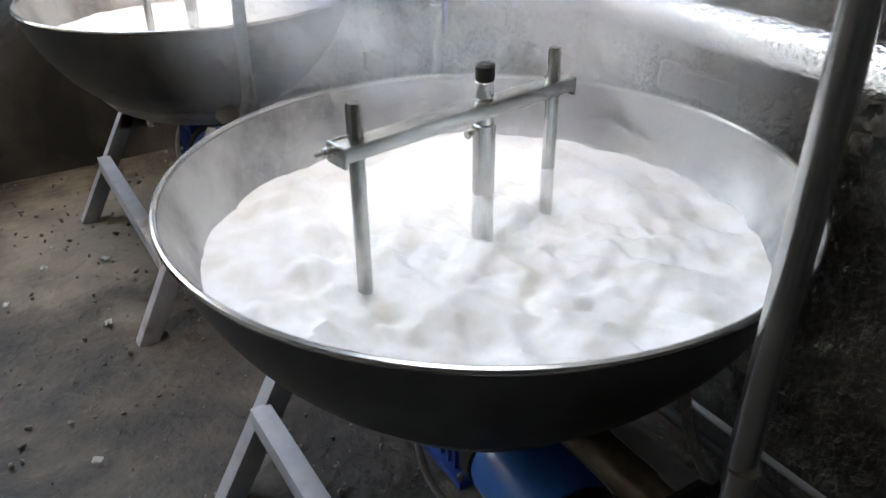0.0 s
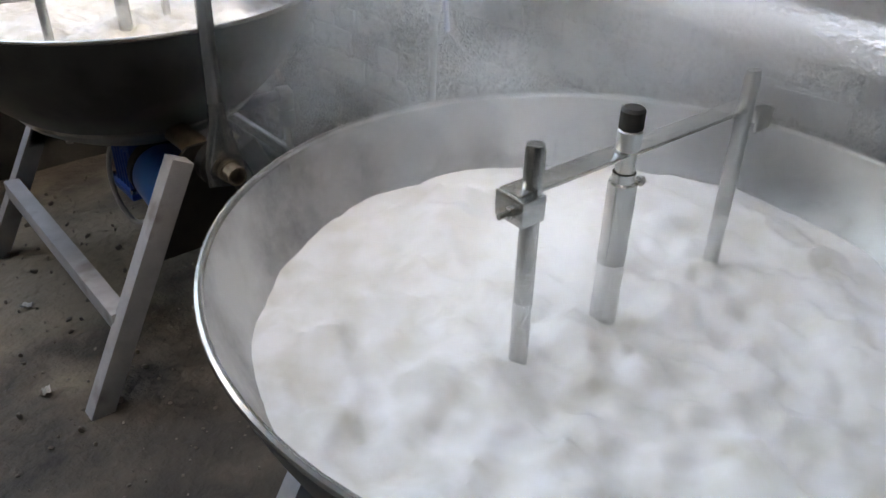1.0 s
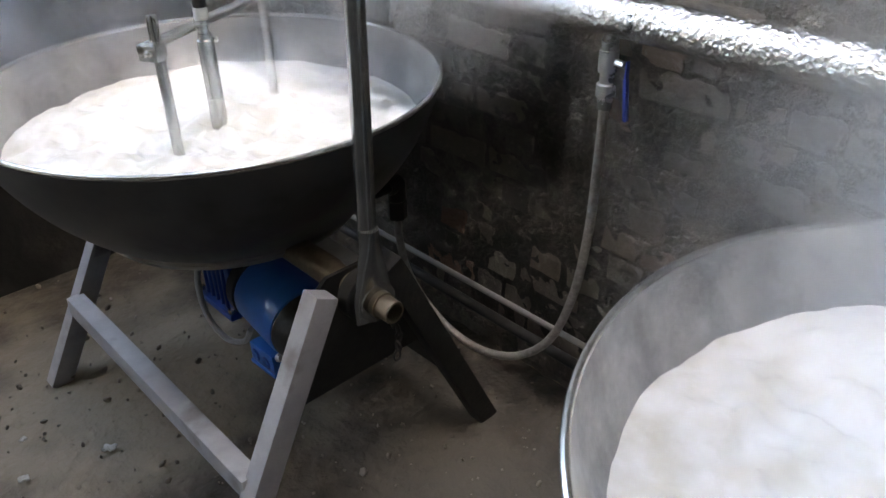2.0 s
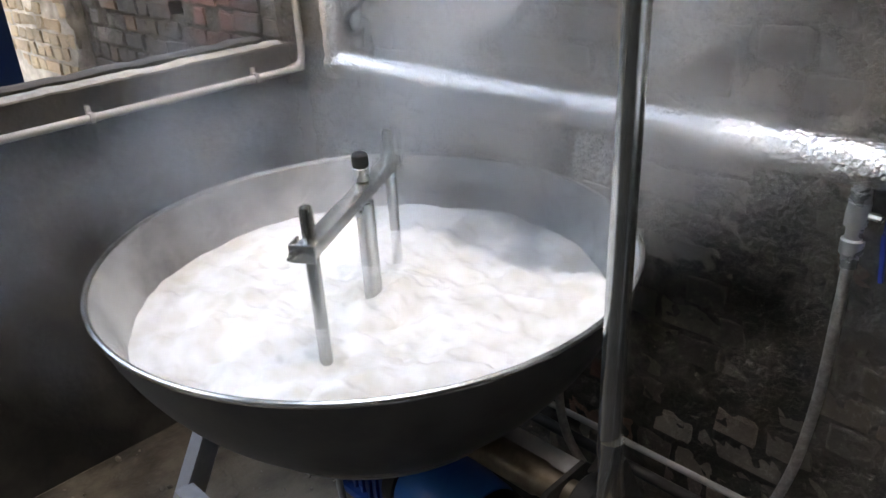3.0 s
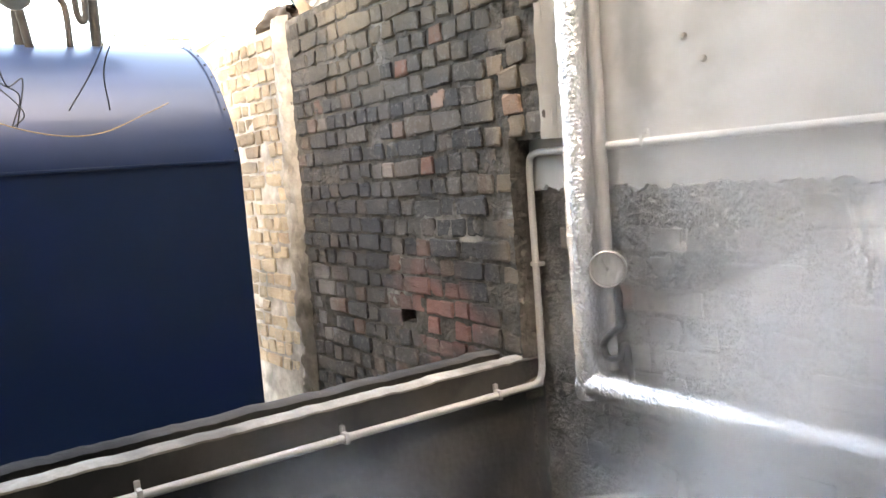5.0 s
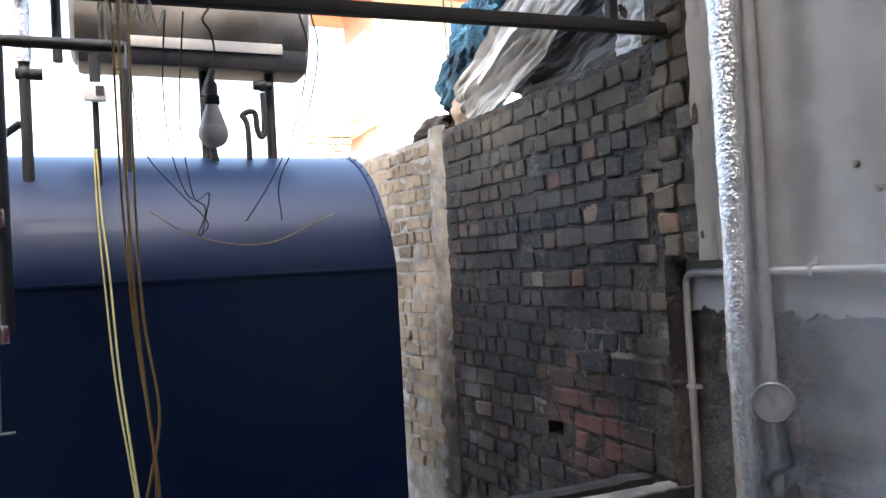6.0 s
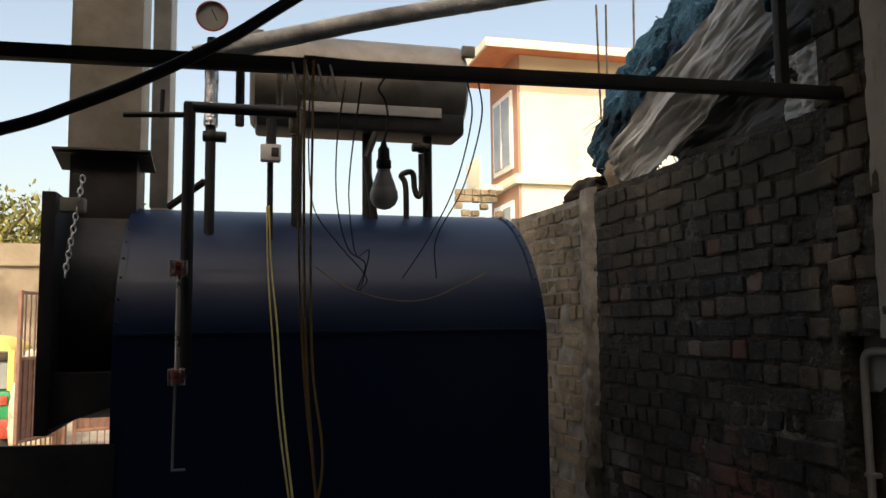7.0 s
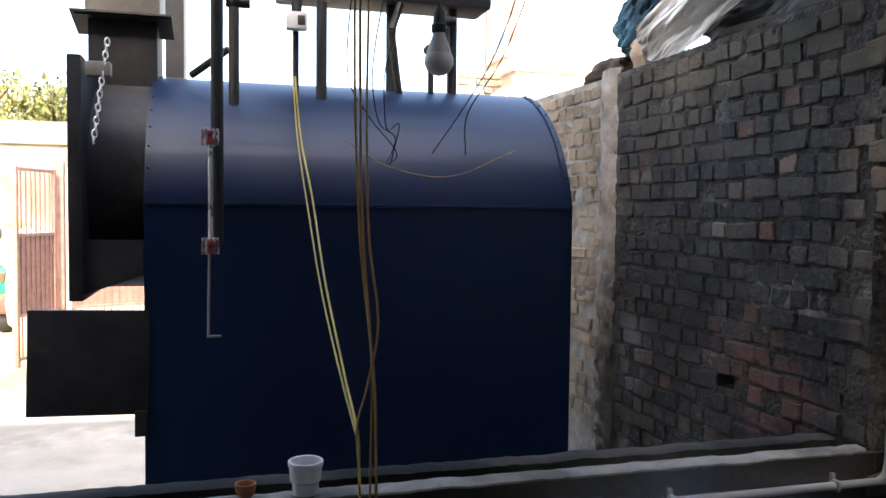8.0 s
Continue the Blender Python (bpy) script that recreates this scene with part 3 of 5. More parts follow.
# brick wall beyond the parapet
yard_wall = thing("wall_yard", (0, 0, 0), "old sooty brick wall in the yard, joints raked out", "wall", kind="structure")
yc = B()
rough_sheet(yc, (0.0, 1.66), (-0.06, 2.54), 90, 130, lambda a, b, h: Vector((-0.078 - h, a, b)), 0.009, 26.0, 3.0)
bmesh.ops.delete(yc, geom=[f for f in yc.faces if abs(f.calc_center_median().y - 0.70) < 0.05 and abs(f.calc_center_median().z - 1.24) < 0.035], context="FACES")
part("mortar_face", yc, SOOT_MORTAR, yard_wall)
core = box(box(B(), (0.055, 0.85, 0.57), (0.235, 1.7, 1.26)), (0.055, 0.85, 1.91), (0.235, 1.7, 1.26))
box(box(core, (0.055, 0.32, 1.24), (0.235, 0.65, 0.08)), (0.055, 1.23, 1.24), (0.235, 0.94, 0.08))
part("wall_core", box(core, (0.15, 0.70, 1.24), (0.045, 0.12, 0.08)), SOOT_MORTAR, yard_wall)
part("return_core", box(B(), (-0.036, -0.06, 2.68), (0.066, 0.22, 1.64)), SOOT_MORTAR, yard_wall)
fillet = B()
rough_sheet(fillet, (-0.100, 0.0), (1.17, 1.87), 14, 90, lambda a, b, h: Vector((a, -0.008 - abs(h) - 0.02 * max(0.0, a + 0.05), b)), 0.016, 24.0, 5.0)
part("mortar_fillet", fillet, MORTAR, yard_wall, "rough mortar fillet in the corner")
fillet = B()
rough_sheet(fillet, (0.0, 1.0), (1.855, 3.5), 12, 160, lambda a, b, h: Vector((-0.090 + 0.076 * a - h, -0.155 - 0.085 * a, b)), 0.010, 11.0, 2.0)
part("plaster_return", fillet, PLASTER, yard_wall, "grey plaster worked up to the brick edge")
far_turn = Matrix.Translation((-0.085, 1.74, 0)) @ Matrix.Rotation(radians(4.0), 4, "Z")
far_wall = thing("wall_yard_end", far_turn, "pale dusty brick wall beyond the mortar pier", "wall", kind="structure")
fc = B()
rough_sheet(fc, (0.0, 3.2), (-0.06, 2.54), 120, 120, lambda a, b, h: Vector((0.012 - h, a, b)), 0.006, 12.0, 8.0)
part("mortar_face", fc, CEMENT_EDGE, far_wall)
part("wall_core", box(B(), (0.135, 1.6, 1.235), (0.235, 3.2, 2.59)), SOOT_MORTAR, far_wall)
pier = B()
rings = []
for k in range(90):
    z = -0.06 + 2.63 * k / 89
    rings.append([pier.verts.new((-0.075 - 0.035 * math.sin(math.pi * i / 12) - 0.022 * noise.noise(Vector((i * 0.7, z * 17, 3))) - 0.02 * noise.noise(Vector((i * 0.3, z * 5, 9))),
                                  1.60 + 0.17 * i / 12 + 0.02 * noise.noise(Vector((z * 6, 1, i * 0.2))), z)) for i in range(13)])
skin(pier, rings, closed=False)
solid("mortar_pier", pier, CEMENT_EDGE, "lumpy vertical band of squeezed-out mortar", "wall", kind="structure")


# ---- kettles ----
KETTLE_X = -0.622
RIM_Z, BOWL_Z, BOWL_R = 0.955, 1.10, 0.578


def shell_profile(radius, top, low, n):
    """Rows of height and radius on the bowl's sphere, from the height top down to low."""
    return [(z, math.sqrt(max(radius**2 - (z - BOWL_Z) ** 2, 1e-6))) for z in (top + (low - top) * (i / n) ** 0.8 for i in range(n + 1))]


def make_bowl():
    bm = B()
    outer = shell_profile(BOWL_R, RIM_Z, 0.5225, 26)
    turned(bm, (0, 0, 0), (0, 0, 1), outer, 96, caps=False)
    return bm


def make_bowl_inside():
    bm = B()
    inner = shell_profile(BOWL_R - 0.006, RIM_Z - 0.001, 0.530, 26)
    turned(bm, (0, 0, 0), (0, 0, 1), inner, 96, caps=False)
    return bm


def torus(bm, z, r, thick, seg=96, sides=8, wobble=0.0):
    rings = []
    for i in range(seg):
        a = 2 * math.pi * i / seg
        t = thick * (1 + wobble * noise.noise(Vector((a * 9, r, z))))
        rings.append([bm.verts.new(((r + t * math.cos(b)) * math.cos(a), (r + t * math.cos(b)) * math.sin(a), z + t * math.sin(b))) for b in (2 * math.pi * k / sides for k in range(sides))])
    skin(bm, rings + [rings[0]])
    return bm


def beam(bm, a, b, wide, deep, up=(0, 1, 0), bevel=0.005):
    """A square hollow section from a to b; deep runs along up."""
    a, b, up = Vector(a), Vector(b), Vector(up)
    z = (b - a).normalized()
    y = (up - up.dot(z) * z).normalized()
    x = y.cross(z)
    turn = Matrix((x, y, z)).transposed().to_4x4()
    return box(bm, (a + b) / 2, (wide, deep, (b - a).length), turn, bevel)


def motor_on(kettle):
    gear = part("gearbox", box(box(B(), (-0.025, -0.02, 0.425), (0.15, 0.15, 0.17), None, 0.014), (-0.025, -0.02, 0.345), (0.19, 0.18, 0.022), None, 0.005), GEAR_BLUE, kettle, "dark blue cast gearbox")
    for k in range(5):
        part("cooling_rib", box(B(), (-0.102, -0.07 + 0.026 * k, 0.42), (0.012, 0.008, 0.13), None, 0.002), GEAR_BLUE, gear)
        part("cooling_rib", box(B(), (-0.075 + 0.026 * k, -0.097, 0.42), (0.008, 0.012, 0.13), None, 0.002), GEAR_BLUE, gear)
    for sx in (-0.11, 0.055):
        for sy in (-0.10, 0.06):
            part("bolt", rod(B(), (sx, sy, 0.352), (sx, sy, 0.368), 0.009, 6), STEEL, gear)
    rod_up = rod(B(), (0, 0, 0.49), (0, 0, 0.54), 0.035, 20)
    part("output_flange", rod_up, BLACK_IRON, gear)
    a, b = Vector((-0.02, -0.105, 0.43)), Vector((-0.045, -0.43, 0.405))
    part("adapter", turned(B(), a, b, [(0, 0.06), (0.012, 0.10), (0.045, 0.10), (0.05, 0.088)], 28), BLACK_IRON, kettle, "black motor adapter flange")
    part("motor_housing", turned(B(), a, b, [(0.046, 0.08), (0.05, 0.095), (0.06, 0.098), (0.225, 0.098), (0.235, 0.095), (0.24, 0.08)], 36), MOTOR_BLUE, kettle, "bright blue electric motor housing")
    part("fan_cover", turned(B(), a, b, [(0.236, 0.08), (0.24, 0.094), (0.30, 0.092), (0.315, 0.076), (0.318, 0.03)], 32), BLACK_IRON, kettle, "black fan cover")
    turn = Matrix.Rotation(radians(-4), 4, "X")
    tb = part("terminal_box", box(B(), (-0.085, -0.255, 0.30), (0.08, 0.11, 0.06), turn, 0.008), MOTOR_BLUE, kettle, "blue terminal box with moulded lid")
    lid = box(B(), (-0.085, -0.255, 0.268), (0.085, 0.115, 0.012), turn, 0.004)
    part("lid", lid, MOTOR_BLUE, tb)
    marks = B()
    for dy in (-0.024, 0.024):
        torus_m = Matrix.Translation((-0.126, -0.255 + dy, 0.30)) @ Matrix.Rotation(radians(90), 4, "Y")
        for k in range(2):
            rings = [ring(marks, torus_m @ Matrix.Translation((0, 0, -0.003 * s)), 0.018 - 0.004 * s, 16) for s in (0, 1)]
            skin(marks, rings)
            torus_m = torus_m @ Matrix.Scale(0.6, 4)
    part("knockout", marks, GEAR_BLUE, tb)
    part("cable_gland", rod(rod(B(), (-0.10, -0.30, 0.315), (-0.112, -0.328, 0.338), 0.012, 8), (-0.112, -0.328, 0.338), (-0.116, -0.342, 0.348), 0.009, 8), CHROME, tb, "bright metal cable gland")
    part("cable", tube(B(), [(-0.07, 0.03, 0.55), (-0.12, 0.045, 0.42), (-0.125, 0.03, 0.30), (-0.11, -0.03, 0.235), (-0.09, -0.10, 0.25), (-0.08, -0.13, 0.30)], 0.0085, 8), CONDUIT_GREY, kettle, "grey flexible cable conduit")


def stand_on(kettle):
    legs = ((-0.463, -0.123, -0.57, 1), (0.37, 0.05, -0.57, -1), (-0.455, -0.115, 0.44, 1), (0.37, 0.05, 0.44, -1))
    for foot, top, y, side in legs:
        z1 = 0.655 if y < 0 else 0.60
        # wall-side legs are coloured black to stand in for shade on the paint
        wall_side = side < 0
        bm = B()
        a, b = Vector((foot, y, -0.004)), Vector((top, y, z1))
        way = (b - a).normalized()
        bm = beam(bm, a - way * 0.01, b, 0.060, 0.050, (0, 1, 0), 0.004)
        leg = part("leg", bm, BLACK_IRON if wall_side else PAINT_GREY, kettle, "wall-side steel leg coloured black for its shade" if wall_side else "")
    for x, in ((-0.345,), (0.27,)):
        bm = B()
        box(bm, (x, -0.065, 0.24), (0.05, 0.98, 0.062), None, 0.004)
        # the wall-side beam gets the same black for shade
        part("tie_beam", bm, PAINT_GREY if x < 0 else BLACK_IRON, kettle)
    for y, z0 in ((-0.545, 0.37), (0.415, 0.37)):
        bm = B()
        k = [bm.verts.new((x, y, z)) for x, z in ((-0.265, z0), (0.17, z0), (0.06, 0.63), (0.02, 0.665), (-0.09, 0.665), (-0.135, 0.63))]
        bm.faces.new(k)
        made = bmesh.ops.extrude_face_region(bm, geom=bm.faces[:])
        bmesh.ops.translate(bm, verts=[v for v in made["geom"] if isinstance(v, bmesh.types.BMVert)], vec=(0, 0.010, 0))
        part("gusset_plate", bm, BLACK_IRON, kettle, "dark steel gusset plate")
    # cross bar under the bowl that carries the motor
    part("motor_rail", beam(B(), (0.075, -0.56, 0.555), (0.075, 0.44, 0.555), 0.05, 0.05, (0, 0, 1)), PAINT_GREY, kettle)


def tilt_gear_on(kettle):
    x, z = -0.032, 0.624
    near = part("trunnion", turned(B(), (x, -0.30, z), (x, -0.66, z), [(0, 0.034), (0.18, 0.034), (0.19, 0.030), (0.36, 0.030)], 24), BRASS_PIPE, kettle, "heat-browned trunnion pipe")
    part("trunnion", turned(B(), (x, 0.28, z), (x, 0.47, z), [(0, 0.034), (0.19, 0.034)], 24), BRASS_PIPE, kettle, "heat-browned trunnion pipe")
    bm = B()
    turned(bm, (x, -0.575, z), (x, -0.615, z), [(0, 0.03), (0, 0.056), (0.004, 0.060), (0.036, 0.060), (0.04, 0.056), (0.04, 0.03)], 28, caps=False)
    part("bearing_collar", bm, BLACK_IRON, near)
    bm = B()
    turned(bm, (x, -0.632, z), (x, -0.645, z), [(0, 0.028), (0, 0.045), (0.013, 0.045), (0.013, 0.028)], 24, caps=False)
    part("washer", bm, STEEL, near)
    bm = B()
    turned(bm, (x, -0.63, z), (x, -0.70, z), [(0, 0.026), (0.062, 0.026), (0.066, 0.0245), (0.066, 0.020), (0.02, 0.020), (0.02, 0.001)], 24, caps=False)
    part("pipe_stub", bm, BRASS_PIPE, near, "open steel pipe stub")
    # lever
    lever = part("tilting_lever", turned(B(), (-0.036, -0.627, 0.76), (-0.016, -0.627, 1.582), [(0, 0.0175), (0.01, 0.0195), (0.765, 0.0195), (0.772, 0.022), (0.80, 0.022), (0.815, 0.018), (0.822, 0.009)], 24), STEEL, kettle, "stainless steel tilting lever with a capped end")
    bm = B()
    rows = []
    for w, zz, d in ((0.048, 0.585, 0.011), (0.050, 0.64, 0.011), (0.040, 0.69, 0.013), (0.024, 0.76, 0.019), (0.021, 0.80, 0.021)):
        rows.append([bm.verts.new((-0.036 + w * math.cos(a), -0.632 + d * math.sin(a), zz)) for a in (2 * math.pi * i / 16 for i in range(16))])
    skin(bm, rows)
    bm.faces.new(list(reversed(rows[0]))), bm.faces.new(rows[-1])
    part("lever_root", bm, STEEL, lever)
    # chain and shackle hanging from the stub
    bm = B()
    for k in range(5):
        c = Matrix.Translation((x + 0.01 + 0.008 * math.sin(k), -0.675 - 0.004 * k, z - 0.04 - 0.019 * k)) @ Matrix.Rotation(radians(90 * (k % 2)), 4, "Z") @ Matrix.Rotation(radians(90), 4, "X")
        rings = []
        for i in range(10):
            a = 2 * math.pi * i / 10
            mid = Vector((0.009 * math.cos(a), 0.013 * math.sin(a), 0))
            out = Vector((math.cos(a), math.sin(a), 0))
            rings.append([bm.verts.new(c @ (mid + 0.003 * (math.cos(b) * out + Vector((0, 0, math.sin(b)))))) for b in (0, 1.57, 3.14, 4.71)])
        skin(bm, rings + [rings[0]])
    part("chain", bm, BLACK_IRON, kettle, "short dark chain")


def steam_pipe_on(kettle):
    pipe = part("inlet_pipe", rod(B(), (0.20, -0.21, 0.60), (0.375, -0.21, 0.60), 0.017), BLACK_IRON, kettle, "black iron steam inlet pipe")
    bm = rod(rod(B(), (0.355, -0.21, 0.60), (0.40, -0.21, 0.60), 0.026), (0.385, -0.21, 0.612), (0.385, -0.21, 0.55), 0.026)
    part("elbow", bm, BLACK_IRON, pipe)
    part("union", turned(B(), (0.385, -0.21, 0.552), (0.385, -0.21, 0.492), [(0, 0.02), (0.004, 0.028), (0.056, 0.028), (0.06, 0.02)], 8), BLACK_IRON, pipe)
    part("outlet", rod(B(), (-0.16, 0.30, 0.40), (-0.15, 0.29, 0.60), 0.014), CHROME, kettle, "bright outlet pipe under the bowl")


def stirrer_on(kettle):
    st = part("stirrer", turned(B(), (0, 0, 0.53), (0, 0, 1.15), [(0, 0.0200), (0.50, 0.0200), (0.515, 0.0200), (0.517, 0.016), (0.53, 0.016), (0.531, 0.013), (0.61, 0.014)], 28), STEEL, kettle, "stainless steel stirrer on a thick hollow shaft")
    part("nut", turned(B(), (0, 0, 1.120), (0, 0, 1.150), [(0, 0.014), (0.003, 0.0168), (0.026, 0.0168), (0.030, 0.0135)], 10), BLACK_IRON, st, "dark knurled nut")
    part("spacer", turned(B(), (0, 0, 1.092), (0, 0, 1.121), [(0, 0.014), (0.002, 0.0165), (0.027, 0.0165), (0.029, 0.014)], 20), CHROME, st)
    bar = B()
    box(bar, (0.05, 0.006, 1.087), (0.50, 0.032, 0.006), None, 0.0015)
    box(bar, (0.05, 0.0225, 1.077), (0.50, 0.005, 0.025), None, 0.0015)
    part("crossbar", bar, STEEL, st)
    part("grub_screw", rod(rod(B(), (0.018, 0, 1.035), (0.040, 0, 1.035), 0.005, 8), (0.034, 0, 1.035), (0.042, 0, 1.035), 0.008, 6), CHROME, st)
    for x, s in ((0.265, 1), (-0.170, -1)):
        arm = part("stirring_rod", turned(B(), (x, 0, 0.72), (x, 0, 1.145), [(0, 0.010), (0.002, 0.0126), (0.415, 0.0126), (0.425, 0.011)], 22), STEEL, st)
        cl = B()
        box(cl, (x + s * 0.034, 0.0, 1.072), (0.006, 0.048, 0.034), None, 0.0015)
        box(cl, (x + s * 0.018, -0.022, 1.072), (0.036, 0.005, 0.034), None, 0.0015)
        part("clamp", cl, STEEL, arm)
        part("bolt", rod(rod(B(), (x + s * 0.030, -0.012, 1.075), (x + s * 0.064, -0.012, 1.075), 0.004, 8), (x + s * 0.040, -0.012, 1.075), (x + s * 0.050, -0.012, 1.075), 0.008, 6), STEEL, arm)
    part("scraper_arm", box(B(), (0.05, 0, 0.70), (0.46, 0.03, 0.02), None, 0.003), STEEL, st)
    return st


def make_kettle(y, label):
    k = thing("milk_kettle", (KETTLE_X, y, 0), label, "kettle", "steam kettles along the wall")
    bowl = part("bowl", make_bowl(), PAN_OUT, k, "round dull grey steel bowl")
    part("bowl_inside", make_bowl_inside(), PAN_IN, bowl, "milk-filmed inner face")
    part("rim", torus(B(), RIM_Z, math.sqrt(BOWL_R**2 - (RIM_Z - BOWL_Z) ** 2) - 0.003, 0.0062, 96), STEEL, bowl, "bright worn rim")
    jk = B()
    prof = [(0.640, 0.338), (0.632, 0.352)] + [(z, math.sqrt((BOWL_R + 0.014) ** 2 - (z - BOWL_Z) ** 2)) for z in (0.61, 0.59, 0.57, 0.55, 0.53, 0.515, 0.509)]
    turned(jk, (0, 0, 0), (0, 0, 1), prof, 72, caps=False)
    jacket = part("steam_jacket", jk, JACKET, k, "heat-stained steam jacket")
    part("weld_seam", torus(B(), 0.636, 0.347, 0.006, 160, 6, 0.8), JACKET, jacket)
    stand_on(k)
    tilt_gear_on(k)
    motor_on(k)
    steam_pipe_on(k)
    return k, stirrer_on(k)


kettle_a, stirrer_a = make_kettle(-1.04, "steel milk kettle on a grey stand beside the parapet corner")
kettle_b, stirrer_b = make_kettle(-2.847, "steel milk kettle on a grey stand, boiling over low heat")


def milk_surface(seed):
    """A churning surface: polar grid with rounded boils."""
    bm = B()
    rings_n, seg, level = 90, 210, 0.832
    prev, rows = None, []
    for j in range(rings_n + 1):
        r = 0.505 * j / rings_n
        row = []
        for i in range(seg):
            a = 2 * math.pi * i / seg
            x, y = r * math.cos(a), r * math.sin(a)
            q = Vector((x * 8 + seed, y * 8, seed))
            h = 0.022 * noise.noise(q * 0.8) + 0.026 * max(noise.noise(q * 1.5), -0.1) + 0.012 * noise.noise(q * 3.1) + 0.005 * noise.noise(q * 6.5)
            edge = min(1.0, (0.505 - r) / 0.05)
            row.append(bm.verts.new((x, y, level + 1.1 * h * (0.25 + 0.75 * edge) - 0.004)))
        rows.append(row)
    skin(bm, rows[1:])
    mid = bm.verts.new((0, 0, level))
    for i in range(seg):
        bm.faces.new((mid, rows[1][i], rows[1][(i + 1) % seg]))
    bmesh.ops.delete(bm, geom=rows[0], context="VERTS")
    return bm


milk_a = solid("boiling_milk", milk_surface(1.7), MILK, "frothing white milk boiling in the kettle", "milk", (KETTLE_X, -1.04, 0), "milk in the kettles")
milk_b = solid("boiling_milk", milk_surface(9.2), MILK, "frothing white milk boiling in the kettle", "milk", (KETTLE_X, -2.847, 0), "milk in the kettles")


# ---- steam ----
def wisp_mesh(seed, wide, high):
    bm = B()
    rows = []
    for j in range(15):
        rows.append([bm.verts.new((wide * (i / 14 - 0.5), high * (j / 14 - 0.5), 0.03 * wide * noise.noise(Vector((i * 0.14 + seed, j * 0.2, seed))))) for i in range(15)])
    skin(bm, rows, closed=False)
    return bm


STEAM_MOVES = []


def steam_over(kx, ky, spots, rise, label):
    cloud = thing("steam_cloud", (kx, ky, 0.9), label, "steam", "steam over the kettles")
    for n, (dx, dy, dz, wide, high, yaw, tilt, vapour, *drift) in enumerate(spots):
        w = part("wisp", wisp_mesh(n * 3.1 + ky, wide, high), vapour, cloud)
        STEAM_MOVES.append((w, dx, dy, dz, yaw, tilt, n * 1.9 + ky, rise if tilt < 60 else 0.0, drift[0] if drift else (0, 0)))
        w.matrix_basis = pose(dx, dy, dz, 90 - tilt, 0, yaw)
    return cloud


steam_over(KETTLE_X, -1.04, [(0.32, -0.18, 0.70, 1.45, 1.9, -86, 2, STEAM), (0.38, -0.30, 0.70, 1.4, 1.8, -84, 2, STEAM), (0.28, -0.25, 0.60, 1.2, 1.5, -78, 2, THIN_STEAM), (0.45, -0.20, 0.66, 1.6, 1.8, -88, 1, THIN_STEAM),
                             (0.26, -0.10, 0.32, 1.35, 1.2, -62, 3, STEAM), (-0.30, 0.60, 0.10, 0.9, 0.6, -15, 6, FAINT_STEAM), (-0.62, 0.22, 0.08, 0.6, 0.6, -55, 6, FAINT_STEAM),
                             (-0.72, 0.44, 0.22, 1.1, 0.8, -42, 4, THIN_STEAM, (0.20, -0.12)),
                             (0.10, 0.05, 0.01, 1.05, 1.05, 20, 90, THIN_STEAM)], 0.012, "white steam rising from the boiling milk")
steam_over(KETTLE_X, -2.847, [(0.28, 0.12, 0.30, 1.25, 1.1, -84, 2, THIN_STEAM), (0.36, 0.14, 0.36, 1.2, 1.2, -87, 2, STEAM), (0.44, 0.12, 0.36, 1.2, 1.2, -88, 1, THIN_STEAM),
                              (0.05, 0.52, 0.26, 1.3, 0.9, -34, 4, STEAM, (0.08, -0.24)), (0.05, 0.03, 0.01, 1.05, 1.05, 20, 90, THIN_STEAM)], 0.05, "white steam rising from the boiling milk")


# ---- pipes and fittings on the wall ----
def foil_tube(bm, a, b, r, seg=40, step=0.012, seed=0.0):
    a, b = Vector(a), Vector(b)
    far = (b - a).length
    turn = (b - a).to_track_quat("Z", "Y").to_matrix().to_4x4()
    rings = []
    for k in range(int(far / step) + 1):
        s = min(k * step, far)
        sag = 0.004 * noise.noise(Vector((s * 3, seed, 1)))
        row = []
        for i in range(seg):
            t = 2 * math.pi * i / seg
            q = Vector((math.cos(t) * 2.2, math.sin(t) * 2.2, s * 26 + seed))
            rr = r + 0.003 * noise.noise(q) + 0.003 * abs(noise.noise(q * 2.3)) + 0.0025 * abs(noise.noise(q * 5.1)) + sag
            row.append(bm.verts.new(a + turn @ Vector((rr * math.cos(t), rr * math.sin(t), s))))
        rings.append(row)
    skin(bm, rings)
    bm.faces.new(list(reversed(rings[0]))), bm.faces.new(rings[-1])
    return bm


steam_main = thing("steam_pipe", (0, 0, 0), "steam pipe lagged in crinkled shiny aluminium foil", "pipe")
part("horizontal_run", foil_tube(B(), (-0.085, -0.275, 1.137), (-0.085, -5.19, 1.137), 0.0425, 28, 0.016), FOIL, steam_main)
part("vertical_run", foil_tube(B(), (-0.085, -0.300, 1.10), (-0.085, -0.300, 3.5), 0.042, 32, 0.014, 5.0), FOIL, steam_main)
for y in (-0.75, -1.52, -2.3, -3.1):
    bm = B()
    foil_tube(bm, (-0.085, y, 1.137), (-0.085, y - 0.05, 1.137), 0.045, 28, 0.01, y)
    part("foil_band", bm, FOIL, steam_main)
bm = rod(B(), (-0.045, -0.348, 1.18), (-0.045, -0.348, 3.5), 0.017)
solid("riser_pipe", bm, CONDUIT_GREY, "plain grey pipe rising beside the lagged pipe", "pipe")

